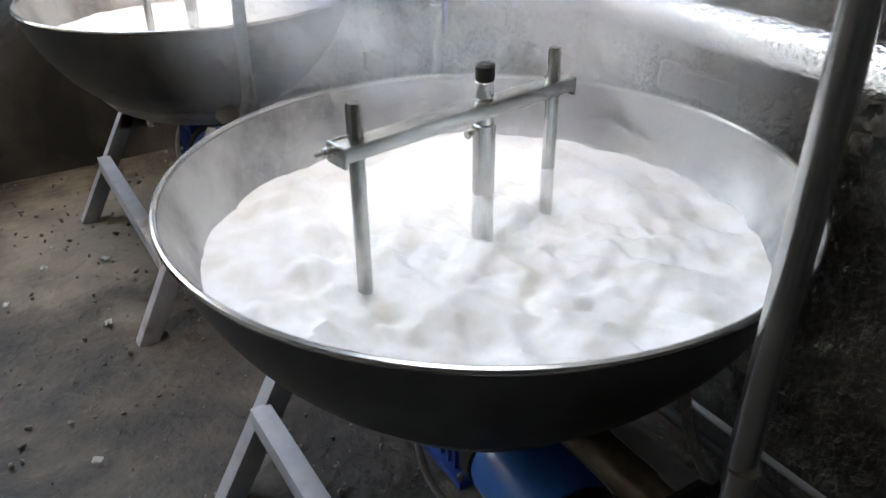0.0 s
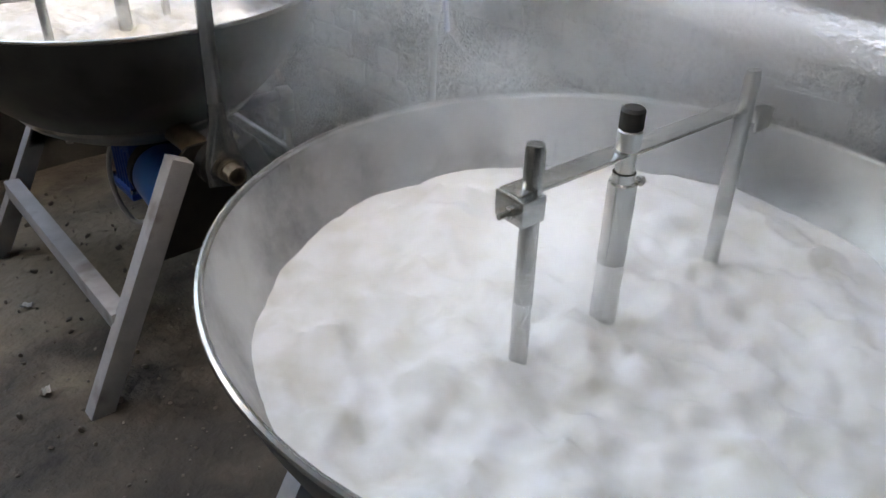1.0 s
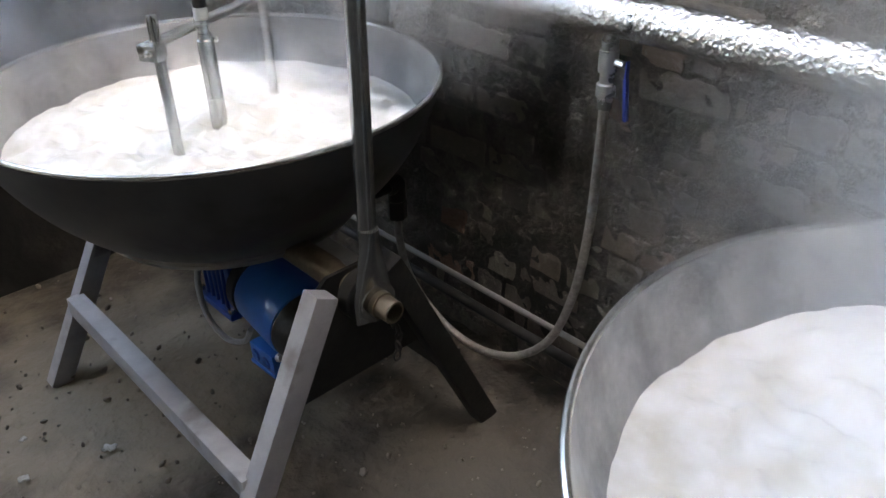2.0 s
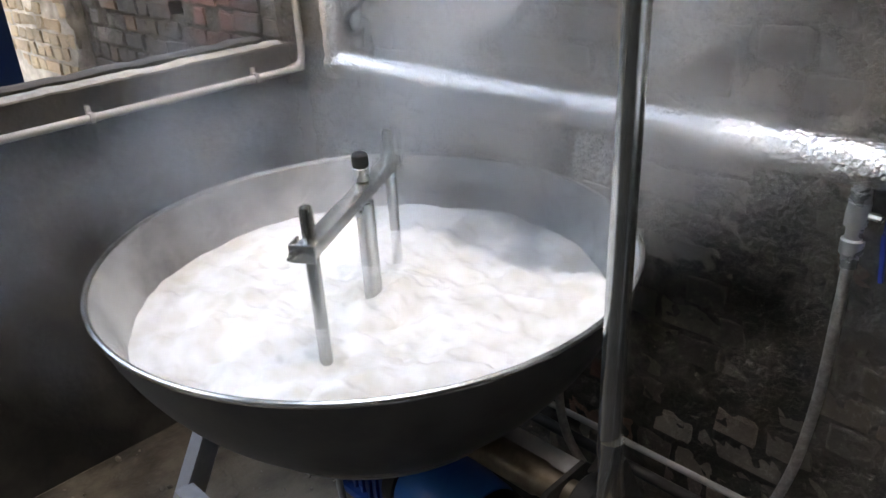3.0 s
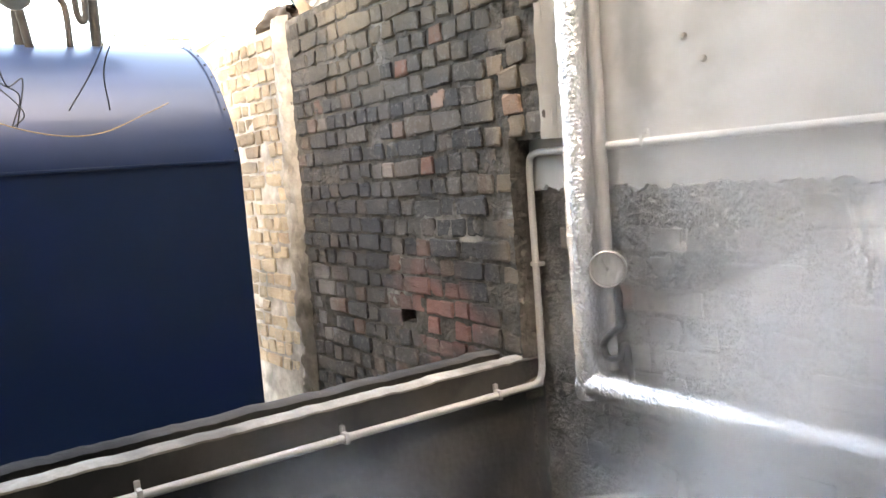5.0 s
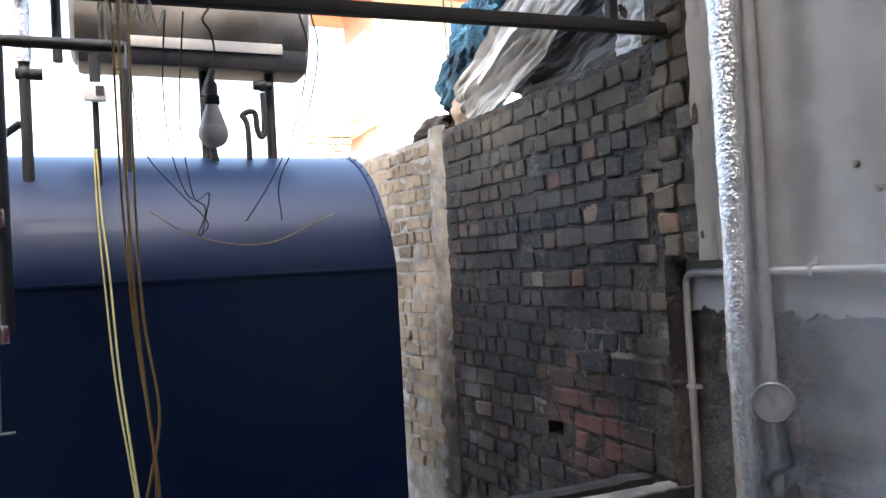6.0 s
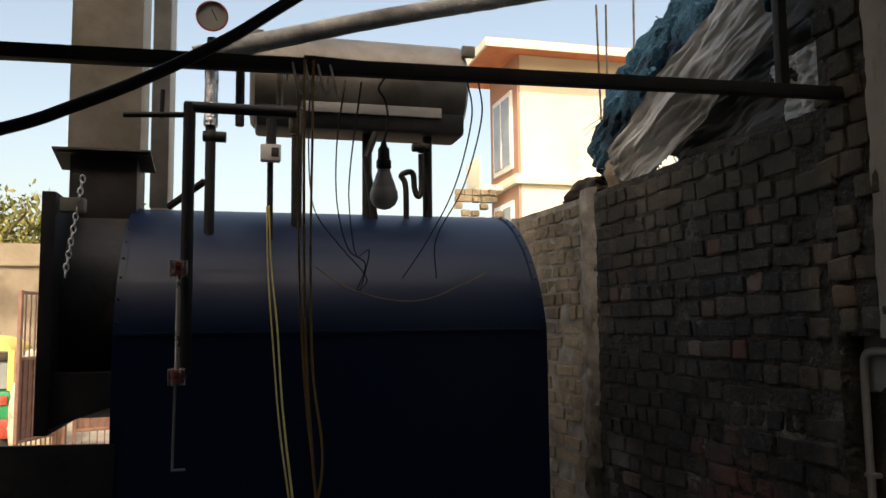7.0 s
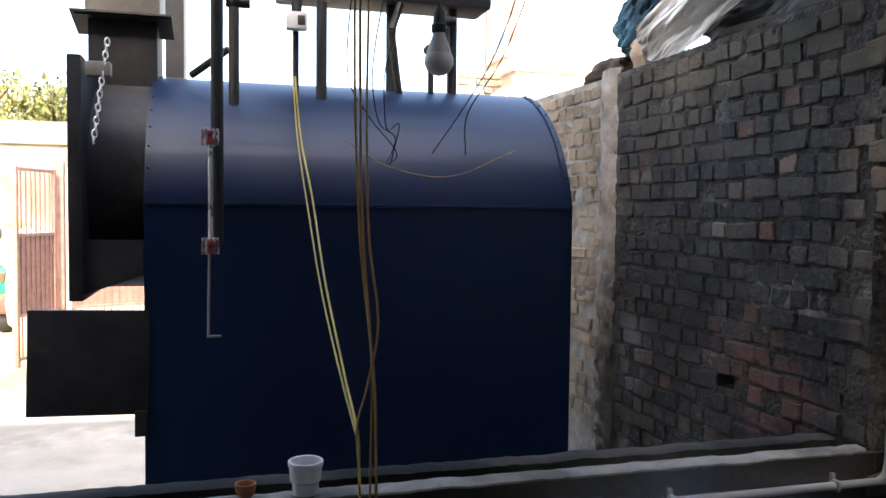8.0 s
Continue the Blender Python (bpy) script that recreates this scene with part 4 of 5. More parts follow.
gauge = thing("pressure_gauge", (-0.122, -0.425, 1.487), "round pressure gauge on a black pigtail siphon", "gauge")
gd = Vector((-0.80, -0.60, 0.05)).normalized()
part("case", turned(B(), tuple(-gd * 0.03), tuple(gd), [(0, 0.044), (0.004, 0.049), (0.034, 0.049), (0.038, 0.0515), (0.044, 0.0515), (0.046, 0.048), (0.043, 0.0455)], 48, caps=False), JACKET, gauge)
part("case_back", turned(B(), tuple(-gd * 0.03), tuple(gd), [(0, 0.044), (0.001, 0.044)], 40), CHROME, gauge)
dial = part("dial", turned(B(), tuple(gd * 0.006), tuple(gd), [(0, 0.0455), (0.002, 0.0455)], 40), DIAL, gauge, "grey-white dial")
gt = gd.to_track_quat("Z", "Y").to_matrix().to_4x4()
ticks = B()
for i in range(21):
    a = radians(-45 + 270 * i / 20)
    box(ticks, gt @ Vector((0.038 * math.cos(a), 0.038 * math.sin(a), 0.0088)), (0.006 if i % 5 else 0.009, 0.0012, 0.0006), gt @ Matrix.Rotation(a, 4, "Z"))
part("scale_mark", ticks, RUBBER, dial)
na = radians(118)
nd = B()
box(nd, gt @ Vector((0.012 * math.cos(na), 0.012 * math.sin(na), 0.0105)), (0.042, 0.003, 0.001), gt @ Matrix.Rotation(na, 4, "Z"))
turned(nd, tuple(gd * 0.0085), tuple(gd), [(0, 0.005), (0.003, 0.005)], 12)
part("needle", nd, RUBBER, dial, "black needle")
sy = B()
tube(sy, [(0.02, -0.01, -0.045), (0.022, -0.015, -0.12), (0.024, -0.02, -0.155), (0.012, 0.018, -0.185), (0.012, 0.044, -0.215), (0.012, 0.028, -0.25), (0.018, -0.008, -0.245), (0.026, -0.024, -0.21), (0.03, -0.030, -0.25), (0.034, -0.034, -0.32)], 0.0098, 10, 8)
part("siphon", sy, BLACK_IRON, gauge, "black coiled siphon pipe")
part("gauge_cock", rod(B(), (0.021, -0.012, -0.06), (0.022, -0.014, -0.09), 0.012, 6), BLACK_IRON, gauge)

conduit = thing("cable_conduit", (0, 0, 0), "white plastic cable conduit clipped to the walls", "conduit")
bm = tube(B(), [(-6.0, -0.022, 1.085), (-3.0, -0.022, 1.083), (-1.0, -0.022, 1.081), (-0.12, -0.022, 1.080), (-0.06, -0.022, 1.083), (-0.036, -0.023, 1.105), (-0.030, -0.024, 1.15)], 0.0115, 12)
part("low_run", bm, PVC, conduit)
bm = tube(B(), [(-0.030, -0.024, 1.15), (-0.030, -0.024, 1.4), (-0.032, -0.024, 1.7), (-0.032, -0.026, 1.782), (-0.033, -0.038, 1.808), (-0.034, -0.068, 1.817), (-0.034, -0.12, 1.818)], 0.0115, 12)
part("upright", bm, PVC, conduit)
bm = tube(B(), [(-0.034, -0.12, 1.818), (-0.034, -1.0, 1.822), (-0.034, -2.0, 1.828), (-0.034, -4.0, 1.84)], 0.0115, 12)
part("high_run", bm, PVC, conduit)
for c in ((-0.214, -0.02, 1.081), (-0.748, -0.02, 1.081), (-1.29, -0.02, 1.082), (-1.83, -0.02, 1.083), (-2.4, -0.02, 1.084)):
    part("clip", box(box(B(), c, (0.014, 0.034, 0.032), None, 0.004), (c[0], c[1] + 0.012, c[2] + 0.022), (0.014, 0.012, 0.020), None, 0.003), PVC, conduit)
part("clip", box(B(), (-0.026, -0.028, 1.468), (0.034, 0.036, 0.014), None, 0.004), PVC, conduit)
for y in (-0.495, -1.23, -1.95):
    part("clip", box(box(B(), (-0.031, y, 1.822), (0.032, 0.014, 0.034), None, 0.004), (-0.022, y, 1.846), (0.012, 0.014, 0.02), None, 0.003), PVC, conduit)

def valve_and_hose(y):
    """A valve under the foil pipe and the hose that feeds the kettle whose elbow is 0.56 m further on."""
    valve = thing("ball_valve", (-0.085, y, 1.06), "steel ball valve with a blue lever under the foil pipe", "valve", "valves on the steam pipe")
    part("body", turned(B(), (0, 0, 0.045), (0, 0, -0.13), [(0, 0.015), (0.02, 0.015), (0.021, 0.019), (0.04, 0.019), (0.042, 0.0215), (0.09, 0.0215), (0.092, 0.016), (0.115, 0.016), (0.118, 0.022), (0.145, 0.022), (0.15, 0.017), (0.175, 0.016)], 12), CHROME, valve)
    part("stem", rod(B(), (0, -0.015, -0.02), (-0.004, -0.045, -0.02), 0.008, 8), CHROME, valve)
    part("lever", box(box(B(), (-0.004, -0.052, -0.035), (0.012, 0.004, 0.05), None, 0.001), (-0.005, -0.057, -0.095), (0.013, 0.009, 0.095), Matrix.Rotation(radians(-6), 4, "X"), 0.003), HANDLE_BLUE, valve, "blue vinyl-covered lever")
    solid("steam_hose", tube(B(), [(-0.085, y, 0.94), (-0.085, y + 0.002, 0.82), (-0.088, y + 0.01, 0.60), (-0.10, y + 0.035, 0.40), (-0.125, y + 0.085, 0.25), (-0.16, y + 0.18, 0.165), (-0.195, y + 0.30, 0.155), (-0.22, y + 0.42, 0.21),
                                   (-0.235, y + 0.515, 0.31), (-0.237, y + 0.555, 0.42), (-0.237, y + 0.56, 0.56)], 0.0115, 14, 14), HOSE, "braided steel hose looping from the valve up to the kettle", "hose", group="steam hoses")


valve_and_hose(-1.808)
valve_and_hose(-3.615)
bm = tube(B(), [(-0.075, -0.05, 0.19), (-0.078, -2.0, 0.18), (-0.075, -5.19, 0.18)], 0.016, 12)
solid("condensate_pipe", bm, BLACK_IRON, "black iron pipe running low along the wall", "pipe")
bm = tube(B(), [(-0.05, -0.05, 0.235), (-0.05, -3.0, 0.23), (-0.05, -5.19, 0.23)], 0.009, 10)
solid("water_pipe", bm, CONDUIT_GREY, "thin grey pipe above the black pipe", "pipe")

for y, z in ((-0.334, 2.139), (-0.626, 2.072), (-0.681, 2.009)):
    solid("wall_plug", turned(B(), (-0.014, y, z), (-0.03, y, z), [(0, 0.009), (0.010, 0.009), (0.013, 0.006), (0.012, 0.003)], 10), BRASS_PIPE, "rusty plug stub in the plaster", "plug", group="plugs in the plaster")
solid("hanging_wire", tube(B(), [(-0.018, -1.205, 1.62), (-0.02, -1.215, 1.56), (-0.02, -1.222, 1.48), (-0.022, -1.236, 1.35), (-0.02, -1.24, 1.22)], 0.0018, 6), YELLOW_CABLE, "short yellow wire hanging on the wall", "wire")


# ---- overhead ----
roof_beam = thing("overhead_beam", (0, 0, 0), "black steel beam spanning above the parapet", "beam")
part("tube_section", beam(B(), (0.02, -0.05, 2.562), (-6.0, -0.05, 2.445), 0.034, 0.036, (0, 1, 0), 0.004), BLACK_IRON, roof_beam)
part("post", beam(B(), (-0.25, -0.02, 2.555), (-0.25, -0.02, 3.5), 0.03, 0.03), BLACK_IRON, roof_beam)
solid("hose_line", tube(B(), [(-3.2, -0.15, 2.16), (-2.6, -0.15, 2.22), (-2.249, -0.15, 2.318), (-2.11, -0.15, 2.375), (-1.965, -0.15, 2.447), (-1.8, -0.15, 2.545), (-1.664, -0.15, 2.645), (-1.2, -0.12, 3.0), (-0.9, -0.1, 3.25)], 0.0135, 12), RUBBER, "thick black rubber hose slung across the beam", "hose")

bulb = thing("light_bulb", (-1.425, -0.05, 2.187), "unlit white bulb hanging in a black holder", "bulb")
part("globe", turned(B(), (0, 0, -0.002), (0, 0, 1), [(0, 0.004), (0.003, 0.016), (0.012, 0.028), (0.028, 0.035), (0.042, 0.0345), (0.052, 0.0305)], 28), BULB_WHITE, bulb)
part("collar", turned(B(), (0, 0, 0.05), (0, 0, 1), [(0, 0.0306), (0.01, 0.0275), (0.04, 0.017), (0.05, 0.0145)], 28), PVC, bulb)
part("holder", turned(B(), (0, 0, 0.098), (0, 0, 1), [(0, 0.016), (0.004, 0.0185), (0.02, 0.0185), (0.024, 0.015), (0.05, 0.014), (0.056, 0.009), (0.07, 0.006)], 20), RUBBER, bulb, "black bulb holder")
part("flex", tube(B(), [(0, 0, 0.165), (0.012, 0.004, 0.22), (0.004, 0, 0.27), (-0.012, 0, 0.30), (0.01, 0, 0.335)], 0.0028, 6), RUBBER, bulb)


def wire(points, r, material, label, group=""):
    return solid("hanging_wire", tube(B(), points, r, 6, 8), material, label, "wire", group=group)


wire([(-1.62, -0.085, 2.535), (-1.622, -0.09, 2.40), (-1.62, -0.09, 2.10), (-1.615, -0.09, 1.85), (-1.60, -0.10, 1.62), (-1.585, -0.10, 1.45), (-1.58, -0.10, 1.25), (-1.58, -0.10, 1.0), (-1.58, -0.12, 0.6)], 0.0035, AMBER_CABLE, "amber cable looped over the beam and hanging down", "cables on the beam")
wire([(-1.635, -0.02, 2.535), (-1.635, -0.085, 2.44), (-1.632, -0.09, 2.10), (-1.622, -0.09, 1.85), (-1.61, -0.09, 1.70), (-1.59, -0.09, 1.50), (-1.592, -0.09, 1.2), (-1.595, -0.10, 0.7)], 0.003, AMBER_CABLE, "amber cable looped over the beam and hanging down", "cables on the beam")
wire([(-1.60, -0.085, 2.535), (-1.602, -0.09, 2.35), (-1.605, -0.09, 2.05), (-1.598, -0.09, 1.80), (-1.575, -0.09, 1.60), (-1.60, -0.085, 1.45), (-1.62, -0.07, 1.36), (-1.618, -0.07, 1.28)], 0.003, AMBER_CABLE, "amber cable looped over the beam and hanging down", "cables on the beam")
wire([(-1.66, 1.19, 2.37), (-1.655, 1.0, 2.12), (-1.645, 0.70, 1.90), (-1.64, 0.40, 1.66), (-1.625, 0.10, 1.44), (-1.618, -0.06, 1.34), (-1.615, -0.07, 1.25), (-1.612, -0.07, 1.17)], 0.0035, YELLOW_CABLE, "yellow cable sagging from the boiler top", "cables on the boiler")
wire([(-1.668, 1.19, 2.37), (-1.668, 0.98, 2.11), (-1.66, 0.68, 1.86), (-1.65, 0.38, 1.62), (-1.63, 0.10, 1.42), (-1.62, -0.06, 1.33)], 0.003, YELLOW_CABLE, "yellow cable sagging from the boiler top", "cables on the boiler")
for k, (x0, x1) in enumerate(((-1.60, -1.34), (-1.52, -1.345), (-1.48, -1.33))):
    wire([(x0, -0.05, 2.50), (x0 + 0.02, 0.3, 2.46 - 0.05 * k), (x0 + 0.07, 0.7, 2.30), ((x0 + x1) / 2 + 0.05, 0.93, 2.20 - 0.02 * k), (x1 + 0.03, 0.97, 2.08 + 0.05 * k), (x1, 0.985, 2.03)], 0.0022, RUBBER, "thin black wire drooping over the boiler", "wires over the boiler")
for k, (x0, x1) in enumerate(((-1.13, -1.17), (-1.10, -1.04))):
    wire([(x0 - 0.08, -0.05, 2.53), (x0 + 0.02, 0.25, 2.50), (x0 + 0.06, 0.60, 2.36), (x0 + 0.04, 0.9, 2.22), (x1, 0.985, 2.08)], 0.0024, RUBBER, "thin black wire drooping over the boiler", "wires over the boiler")
wire([(-1.50, 0.97, 2.12), (-1.38, 0.955, 2.04), (-1.22, 0.945, 1.995), (-1.08, 0.95, 2.0), (-0.93, 0.965, 2.06), (-0.84, 0.985, 2.10)], 0.0018, AMBER_CABLE, "thin brown wire looped across the boiler front", "wires over the boiler")
wire([(-0.35, -0.05, 2.56), (-0.75, -0.045, 2.545), (-1.10, -0.05, 2.54), (-1.62, -0.05, 2.555)], 0.004, RUBBER, "black wire twisted along the beam", "")
loops = B()
for k in range(4):
    c = Vector((-1.66 + 0.03 * k, -0.05, 2.50))
    tube(loops, [c + Vector((0.004 * k, 0.034, 0.0)), c + Vector((0.01, 0.0, 0.042)), c + Vector((0.016, -0.036, 0.0)), c + Vector((0.03, -0.036, -0.05)), c + Vector((0.045, -0.034, -0.015))], 0.003, 6)
solid("cable_loop", loops, LABEL_WHITE, "pale twine loops tied round the beam", "twine")

# ---- yard: the boiler ----
boiler = thing("boiler", (0, 0, 0), "navy blue sheet-clad boiler with a barrel top in the yard", "boiler")
X0, X1, Y0, Z1 = -2.18, -0.60, 0.995, 1.88


LEAN = radians(13)
ARCH_R = 0.66 / math.cos(LEAN)


def arch(x, a, out=0.0):
    """A point of the barrel top, a from the front spring line over the crown."""
    return x, Y0 + 0.66 - (ARCH_R + out) * math.cos(a), Z1 + (ARCH_R + out) * math.sin(a) - ARCH_R * math.sin(LEAN)


def barrel(x):
    """The clad section at x: upright front, barrel top, upright back."""
    rows = [(x, Y0, -0.06), (x, Y0, 0.9), (x, Y0, Z1 - 0.003)]
    for k in range(29):
        rows.append(arch(x, LEAN + (math.pi - 2 * LEAN) * k / 28))
    rows += [(x, Y0 + 1.32, Z1 - 0.003), (x, Y0 + 1.32, -0.06)]
    return rows


bm = B()
cols = [[bm.verts.new(p) for p in barrel(X0 + (X1 - X0) * i / 12)] for i in range(13)]
skin(bm, cols, closed=False)
bm.faces.new(cols[0]), bm.faces.new(list(reversed(cols[-1])))
part("cladding", bm, BOILER_BLUE, boiler)
for x in (X0 + 0.004, X1 - 0.004):
    bm = B()
    lo, hi = [], []
    for p in barrel(x - 0.012):
        lo.append(bm.verts.new((p[0], p[1] - 0.004 if p[1] < 1.6 else p[1] + 0.004, p[2] + (0.004 if p[2] > Z1 else 0))))
    for p in barrel(x + 0.012):
        hi.append(bm.verts.new((p[0], p[1] - 0.004 if p[1] < 1.6 else p[1] + 0.004, p[2] + (0.004 if p[2] > Z1 else 0))))
    skin(bm, [lo, hi], closed=False)
    strip = part("edge_strip", bm, BOILER_BLUE, boiler)
    for k in range(9):
        part("rivet", ball(B(), arch(x, LEAN + 0.06 + 0.13 * k, 0.004), 0.006, seg=8), BLACK_IRON, strip)
part("seam", box(B(), ((X0 + X1) / 2, Y0 - 0.003, Z1), (X1 - X0, 0.006, 0.012), None, 0.002), BOILER_BLUE, boiler)
# smokebox end with its door plate, hopper and open fire door
smoke = part("smokebox", turned(B(), (-2.42, 1.50, 1.95), (-2.17, 1.50, 1.95), [(0, 0.40), (0.25, 0.40)], 48), SOOTY, boiler, "sooty smokebox barrel")
part("door_plate", box(B(), (-2.405, 1.36, 1.96), (0.045, 0.72, 0.83), None, 0.004), SOOTY, smoke)
part("hinge", box(B(), (-2.33, 1.02, 2.33), (0.08, 0.05, 0.05), None, 0.006), RUSTY_TANK, smoke)
bm = B()
k = [bm.verts.new(p) for p in ((-2.40, 1.02, 1.56), (-2.18, 1.02, 1.635), (-2.18, 1.02, 1.75), (-2.40, 1.02, 1.75))]
bm.faces.new(k)
g = bmesh.ops.extrude_face_region(bm, geom=bm.faces[:])
bmesh.ops.translate(bm, verts=[v for v in g["geom"] if isinstance(v, bmesh.types.BMVert)], vec=(0, 0.9, 0))
part("hopper", bm, SOOTY, smoke)
part("fire_door", box(B(), (-2.365, 1.00, 1.335), (0.385, 0.025, 0.36), Matrix.Rotation(radians(1.5), 4, "Y"), 0.004), SOOTY, boiler, "black fire door standing open")
part("door_hinge", box(B(), (-2.20, 0.99, 1.12), (0.04, 0.03, 0.09), None, 0.004), SOOTY, boiler)
# draught chain
bm = B()
for n in range(16):
    c = Matrix.Translation((-2.30 - 0.003 * n, 1.0, 2.42 - 0.022 * n)) @ Matrix.Rotation(radians(90 * (n % 2) + 20), 4, "Z") @ Matrix.Rotation(radians(90), 4, "X")
    rr = []
    for i in range(8):
        a = 2 * math.pi * i / 8
        mid, out = Vector((0.008 * math.cos(a), 0.014 * math.sin(a), 0)), Vector((math.cos(a), math.sin(a), 0))
        rr.append([bm.verts.new(c @ (mid + 0.003 * (math.cos(b) * out + Vector((0, 0, math.sin(b)))))) for b in (0, 1.57, 3.14, 4.71)])
    skin(bm, rr + [rr[0]])
part("chain", bm, CHROME, boiler, "bright steel chain hanging on the smokebox")

chimney = thing("chimney", (-2.295, 1.52, 0), "square sheet-metal chimney with rusty stains on the boiler end", "chimney")
part("base_duct", box(B(), (0, 0, 2.46), (0.25, 0.26, 0.30), None, 0.004), SOOTY, chimney)
part("flange", box(box(B(), (0, 0, 2.592), (0.33, 0.34, 0.012), None, 0.002), (0, -0.09, 2.575), (0.36, 0.20, 0.008), Matrix.Rotation(radians(-14), 4, "X")), BLACK_IRON, chimney)
part("flue", box(B(), (0, 0, 3.85), (0.27, 0.27, 2.5), None, 0.006), RUSTY_TANK, chimney, "grey flue with brown stains")
part("rear_duct", box(B(), (0.16, 0.5, 3.3), (0.08, 0.3, 1.7), None, 0.004), RUSTY_TANK, chimney)

drum = thing("steam_drum", (0, 0, 0), "weathered horizontal steam drum above the boiler", "drum")
part("shell", turned(B(), (-1.735, 1.62, 3.0), (-0.765, 1.62, 3.0), [(0, 0.16), (0.006, 0.195), (0.02, 0.212), (0.95, 0.212), (0.964, 0.195), (0.97, 0.16)], 40), RUSTY_TANK, drum)
part("saddle", box(B(), (-1.25, 1.54, 2.80), (0.92, 0.22, 0.10), None, 0.02), SOOTY, drum, "dark saddle under the drum")
part("name_plate", box(B(), (-1.21, 1.425, 2.845), (0.62, 0.008, 0.045), None, 0.002), LABEL_WHITE, drum, "pale blank plate strip")
for x in (-1.74, -0.80):
    part("lug", box(B(), (x + 0.03, 1.43, 3.14), (0.06, 0.03, 0.05), None, 0.004), RUSTY_TANK, drum)
for x, y in ((-1.225, 1.5), (-0.95, 1.5), (-1.545, 1.32)):
    part("support_pipe", rod(B(), (x, y, 2.15), (x, y, 2.80), 0.022), BLACK_IRON, drum)
bracket = part("drain_bend", tube(B(), [(-1.06, 1.45, 2.20), (-1.06, 1.45, 2.50), (-1.08, 1.45, 2.56), (-1.03, 1.45, 2.575), (-1.02, 1.45, 2.5), (-1.005, 1.45, 2.47), (-0.99, 1.45, 2.5), (-0.99, 1.45, 2.66)], 0.013, 10), BLACK_IRON, drum)
part("elbow", ball(rod(B(), (-1.03, 1.45, 2.69), (-0.95, 1.45, 2.69), 0.020), (-0.99, 1.45, 2.69), 0.026, seg=12), BLACK_IRON, bracket)
part("slant_pipe", rod(rod(B(), (-1.245, 1.4, 2.62), (-1.185, 1.44, 2.24), 0.016), (-1.245, 1.4, 2.62), (-1.20, 1.42, 2.74), 0.016), BLACK_IRON, drum)

lagged = solid("lagged_pipe", tube(B(), [(-1.95, 1.2, 2.955), (-1.80, 1.2, 3.0), (-1.613, 1.2, 3.055), (-1.27, 1.2, 3.155), (-0.906, 1.2, 3.25), (-0.703, 1.2, 3.30), (0.0, 1.2, 3.48)], 0.038, 16, 10, 0.06), LAGGING, "pale lagged steam pipe slanting up from the boiler", "pipe")

safety = thing("steam_riser", (-1.885, 1.25, 2.25), "boiler steam riser with a small round gauge", "pipe")
part("pipe", rod(B(), (0, 0, 0), (0, 0, 0.80), 0.020), BLACK_IRON, safety)
part("elbow", ball(rod(B(), (-0.03, 0, 0.40), (0.06, 0, 0.40), 0.022), (0, 0, 0.40), 0.03, seg=12), BLACK_IRON, safety)
part("foil_wrap", foil_tube(B(), (0, 0, 0.44), (0, 0, 0.72), 0.026, 20, 0.012), FOIL, safety)
part("short_pipe", rod(B(), (0.11, 0.05, 0.46), (0.11, 0.05, 0.80), 0.018), BLACK_IRON, safety)
part("copper_stub", rod(B(), (0.27, 0.08, 0.55), (0.27, 0.08, 0.75), 0.014), BRASS_PIPE, safety)
part("gauge_case", turned(B(), (0, -0.02, 0.87), (0.0, -1, 0.87), [(0, 0.05), (0.03, 0.062), (0.035, 0.062), (0.035, 0.056)], 32, caps=False), RED_PAINT, safety, "small gauge with a red rim")
part("gauge_dial", turned(B(), (0, -0.04, 0.87), (0, -1, 0.87), [(0, 0.056), (0.004, 0.056)], 32), DIAL, safety)
part("gauge_needle", box(B(), (0.008, -0.047, 0.878), (0.004, 0.002, 0.05), Matrix.Rotation(radians(-25), 4, "Y")), RUBBER, safety)
part("slant_stay", rod(B(), (-0.16, 0.1, 0.13), (-0.02, 0.0, 0.22), 0.014), BLACK_IRON, safety)

sight = thing("water_gauge", (-1.962, 0.885, 0), "boiler water gauge with red valves on black pipe", "gauge")
part("standpipe", rod(B(), (0.018, 0.03, 1.74), (0.018, 0.03, 2.69), 0.021), BLACK_IRON, sight)
part("top_pipe", rod(B(), (0.0, 0.03, 2.675), (0.40, 0.03, 2.675), 0.020), BLACK_IRON, sight)
part("down_pipe", rod(B(), (0.385, 0.05, 2.60), (0.385, 0.05, 2.69), 0.022), BRASS_PIPE, sight)
part("side_cock", rod(rod(B(), (-0.20, 0.03, 2.635), (0.0, 0.03, 2.645), 0.010), (-0.075, 0.03, 2.63), (-0.072, 0.03, 2.73), 0.008), BLACK_IRON, sight)
for z in (2.102, 1.738):
    fl = B()
    turned(fl, (-0.004, -0.012, z - 0.024), (-0.004, -0.012, z + 0.024), [(0, 0.014), (0.004, 0.026), (0.018, 0.026), (0.022, 0.015), (0.028, 0.015), (0.032, 0.026), (0.044, 0.026), (0.048, 0.014)], 12)
    rod(fl, (-0.004, -0.012, z), (0.018, 0.03, z), 0.012)
    fv = part("gauge_valve", fl, RED_PAINT, sight, "red-painted gauge valve")
    for k in range(6):
        a = 2 * math.pi * k / 6
        part("bolt", rod(B(), (-0.004 + 0.024 * math.cos(a), -0.012 + 0.024 * math.sin(a), z - 0.028), (-0.004 + 0.024 * math.cos(a), -0.012 + 0.024 * math.sin(a), z + 0.028), 0.005, 6), CHROME, fv)
part("glass_tube", rod(B(), (-0.004, -0.012, 1.76), (-0.004, -0.012, 2.08), 0.008), CHROME, sight, "bright gauge tube")
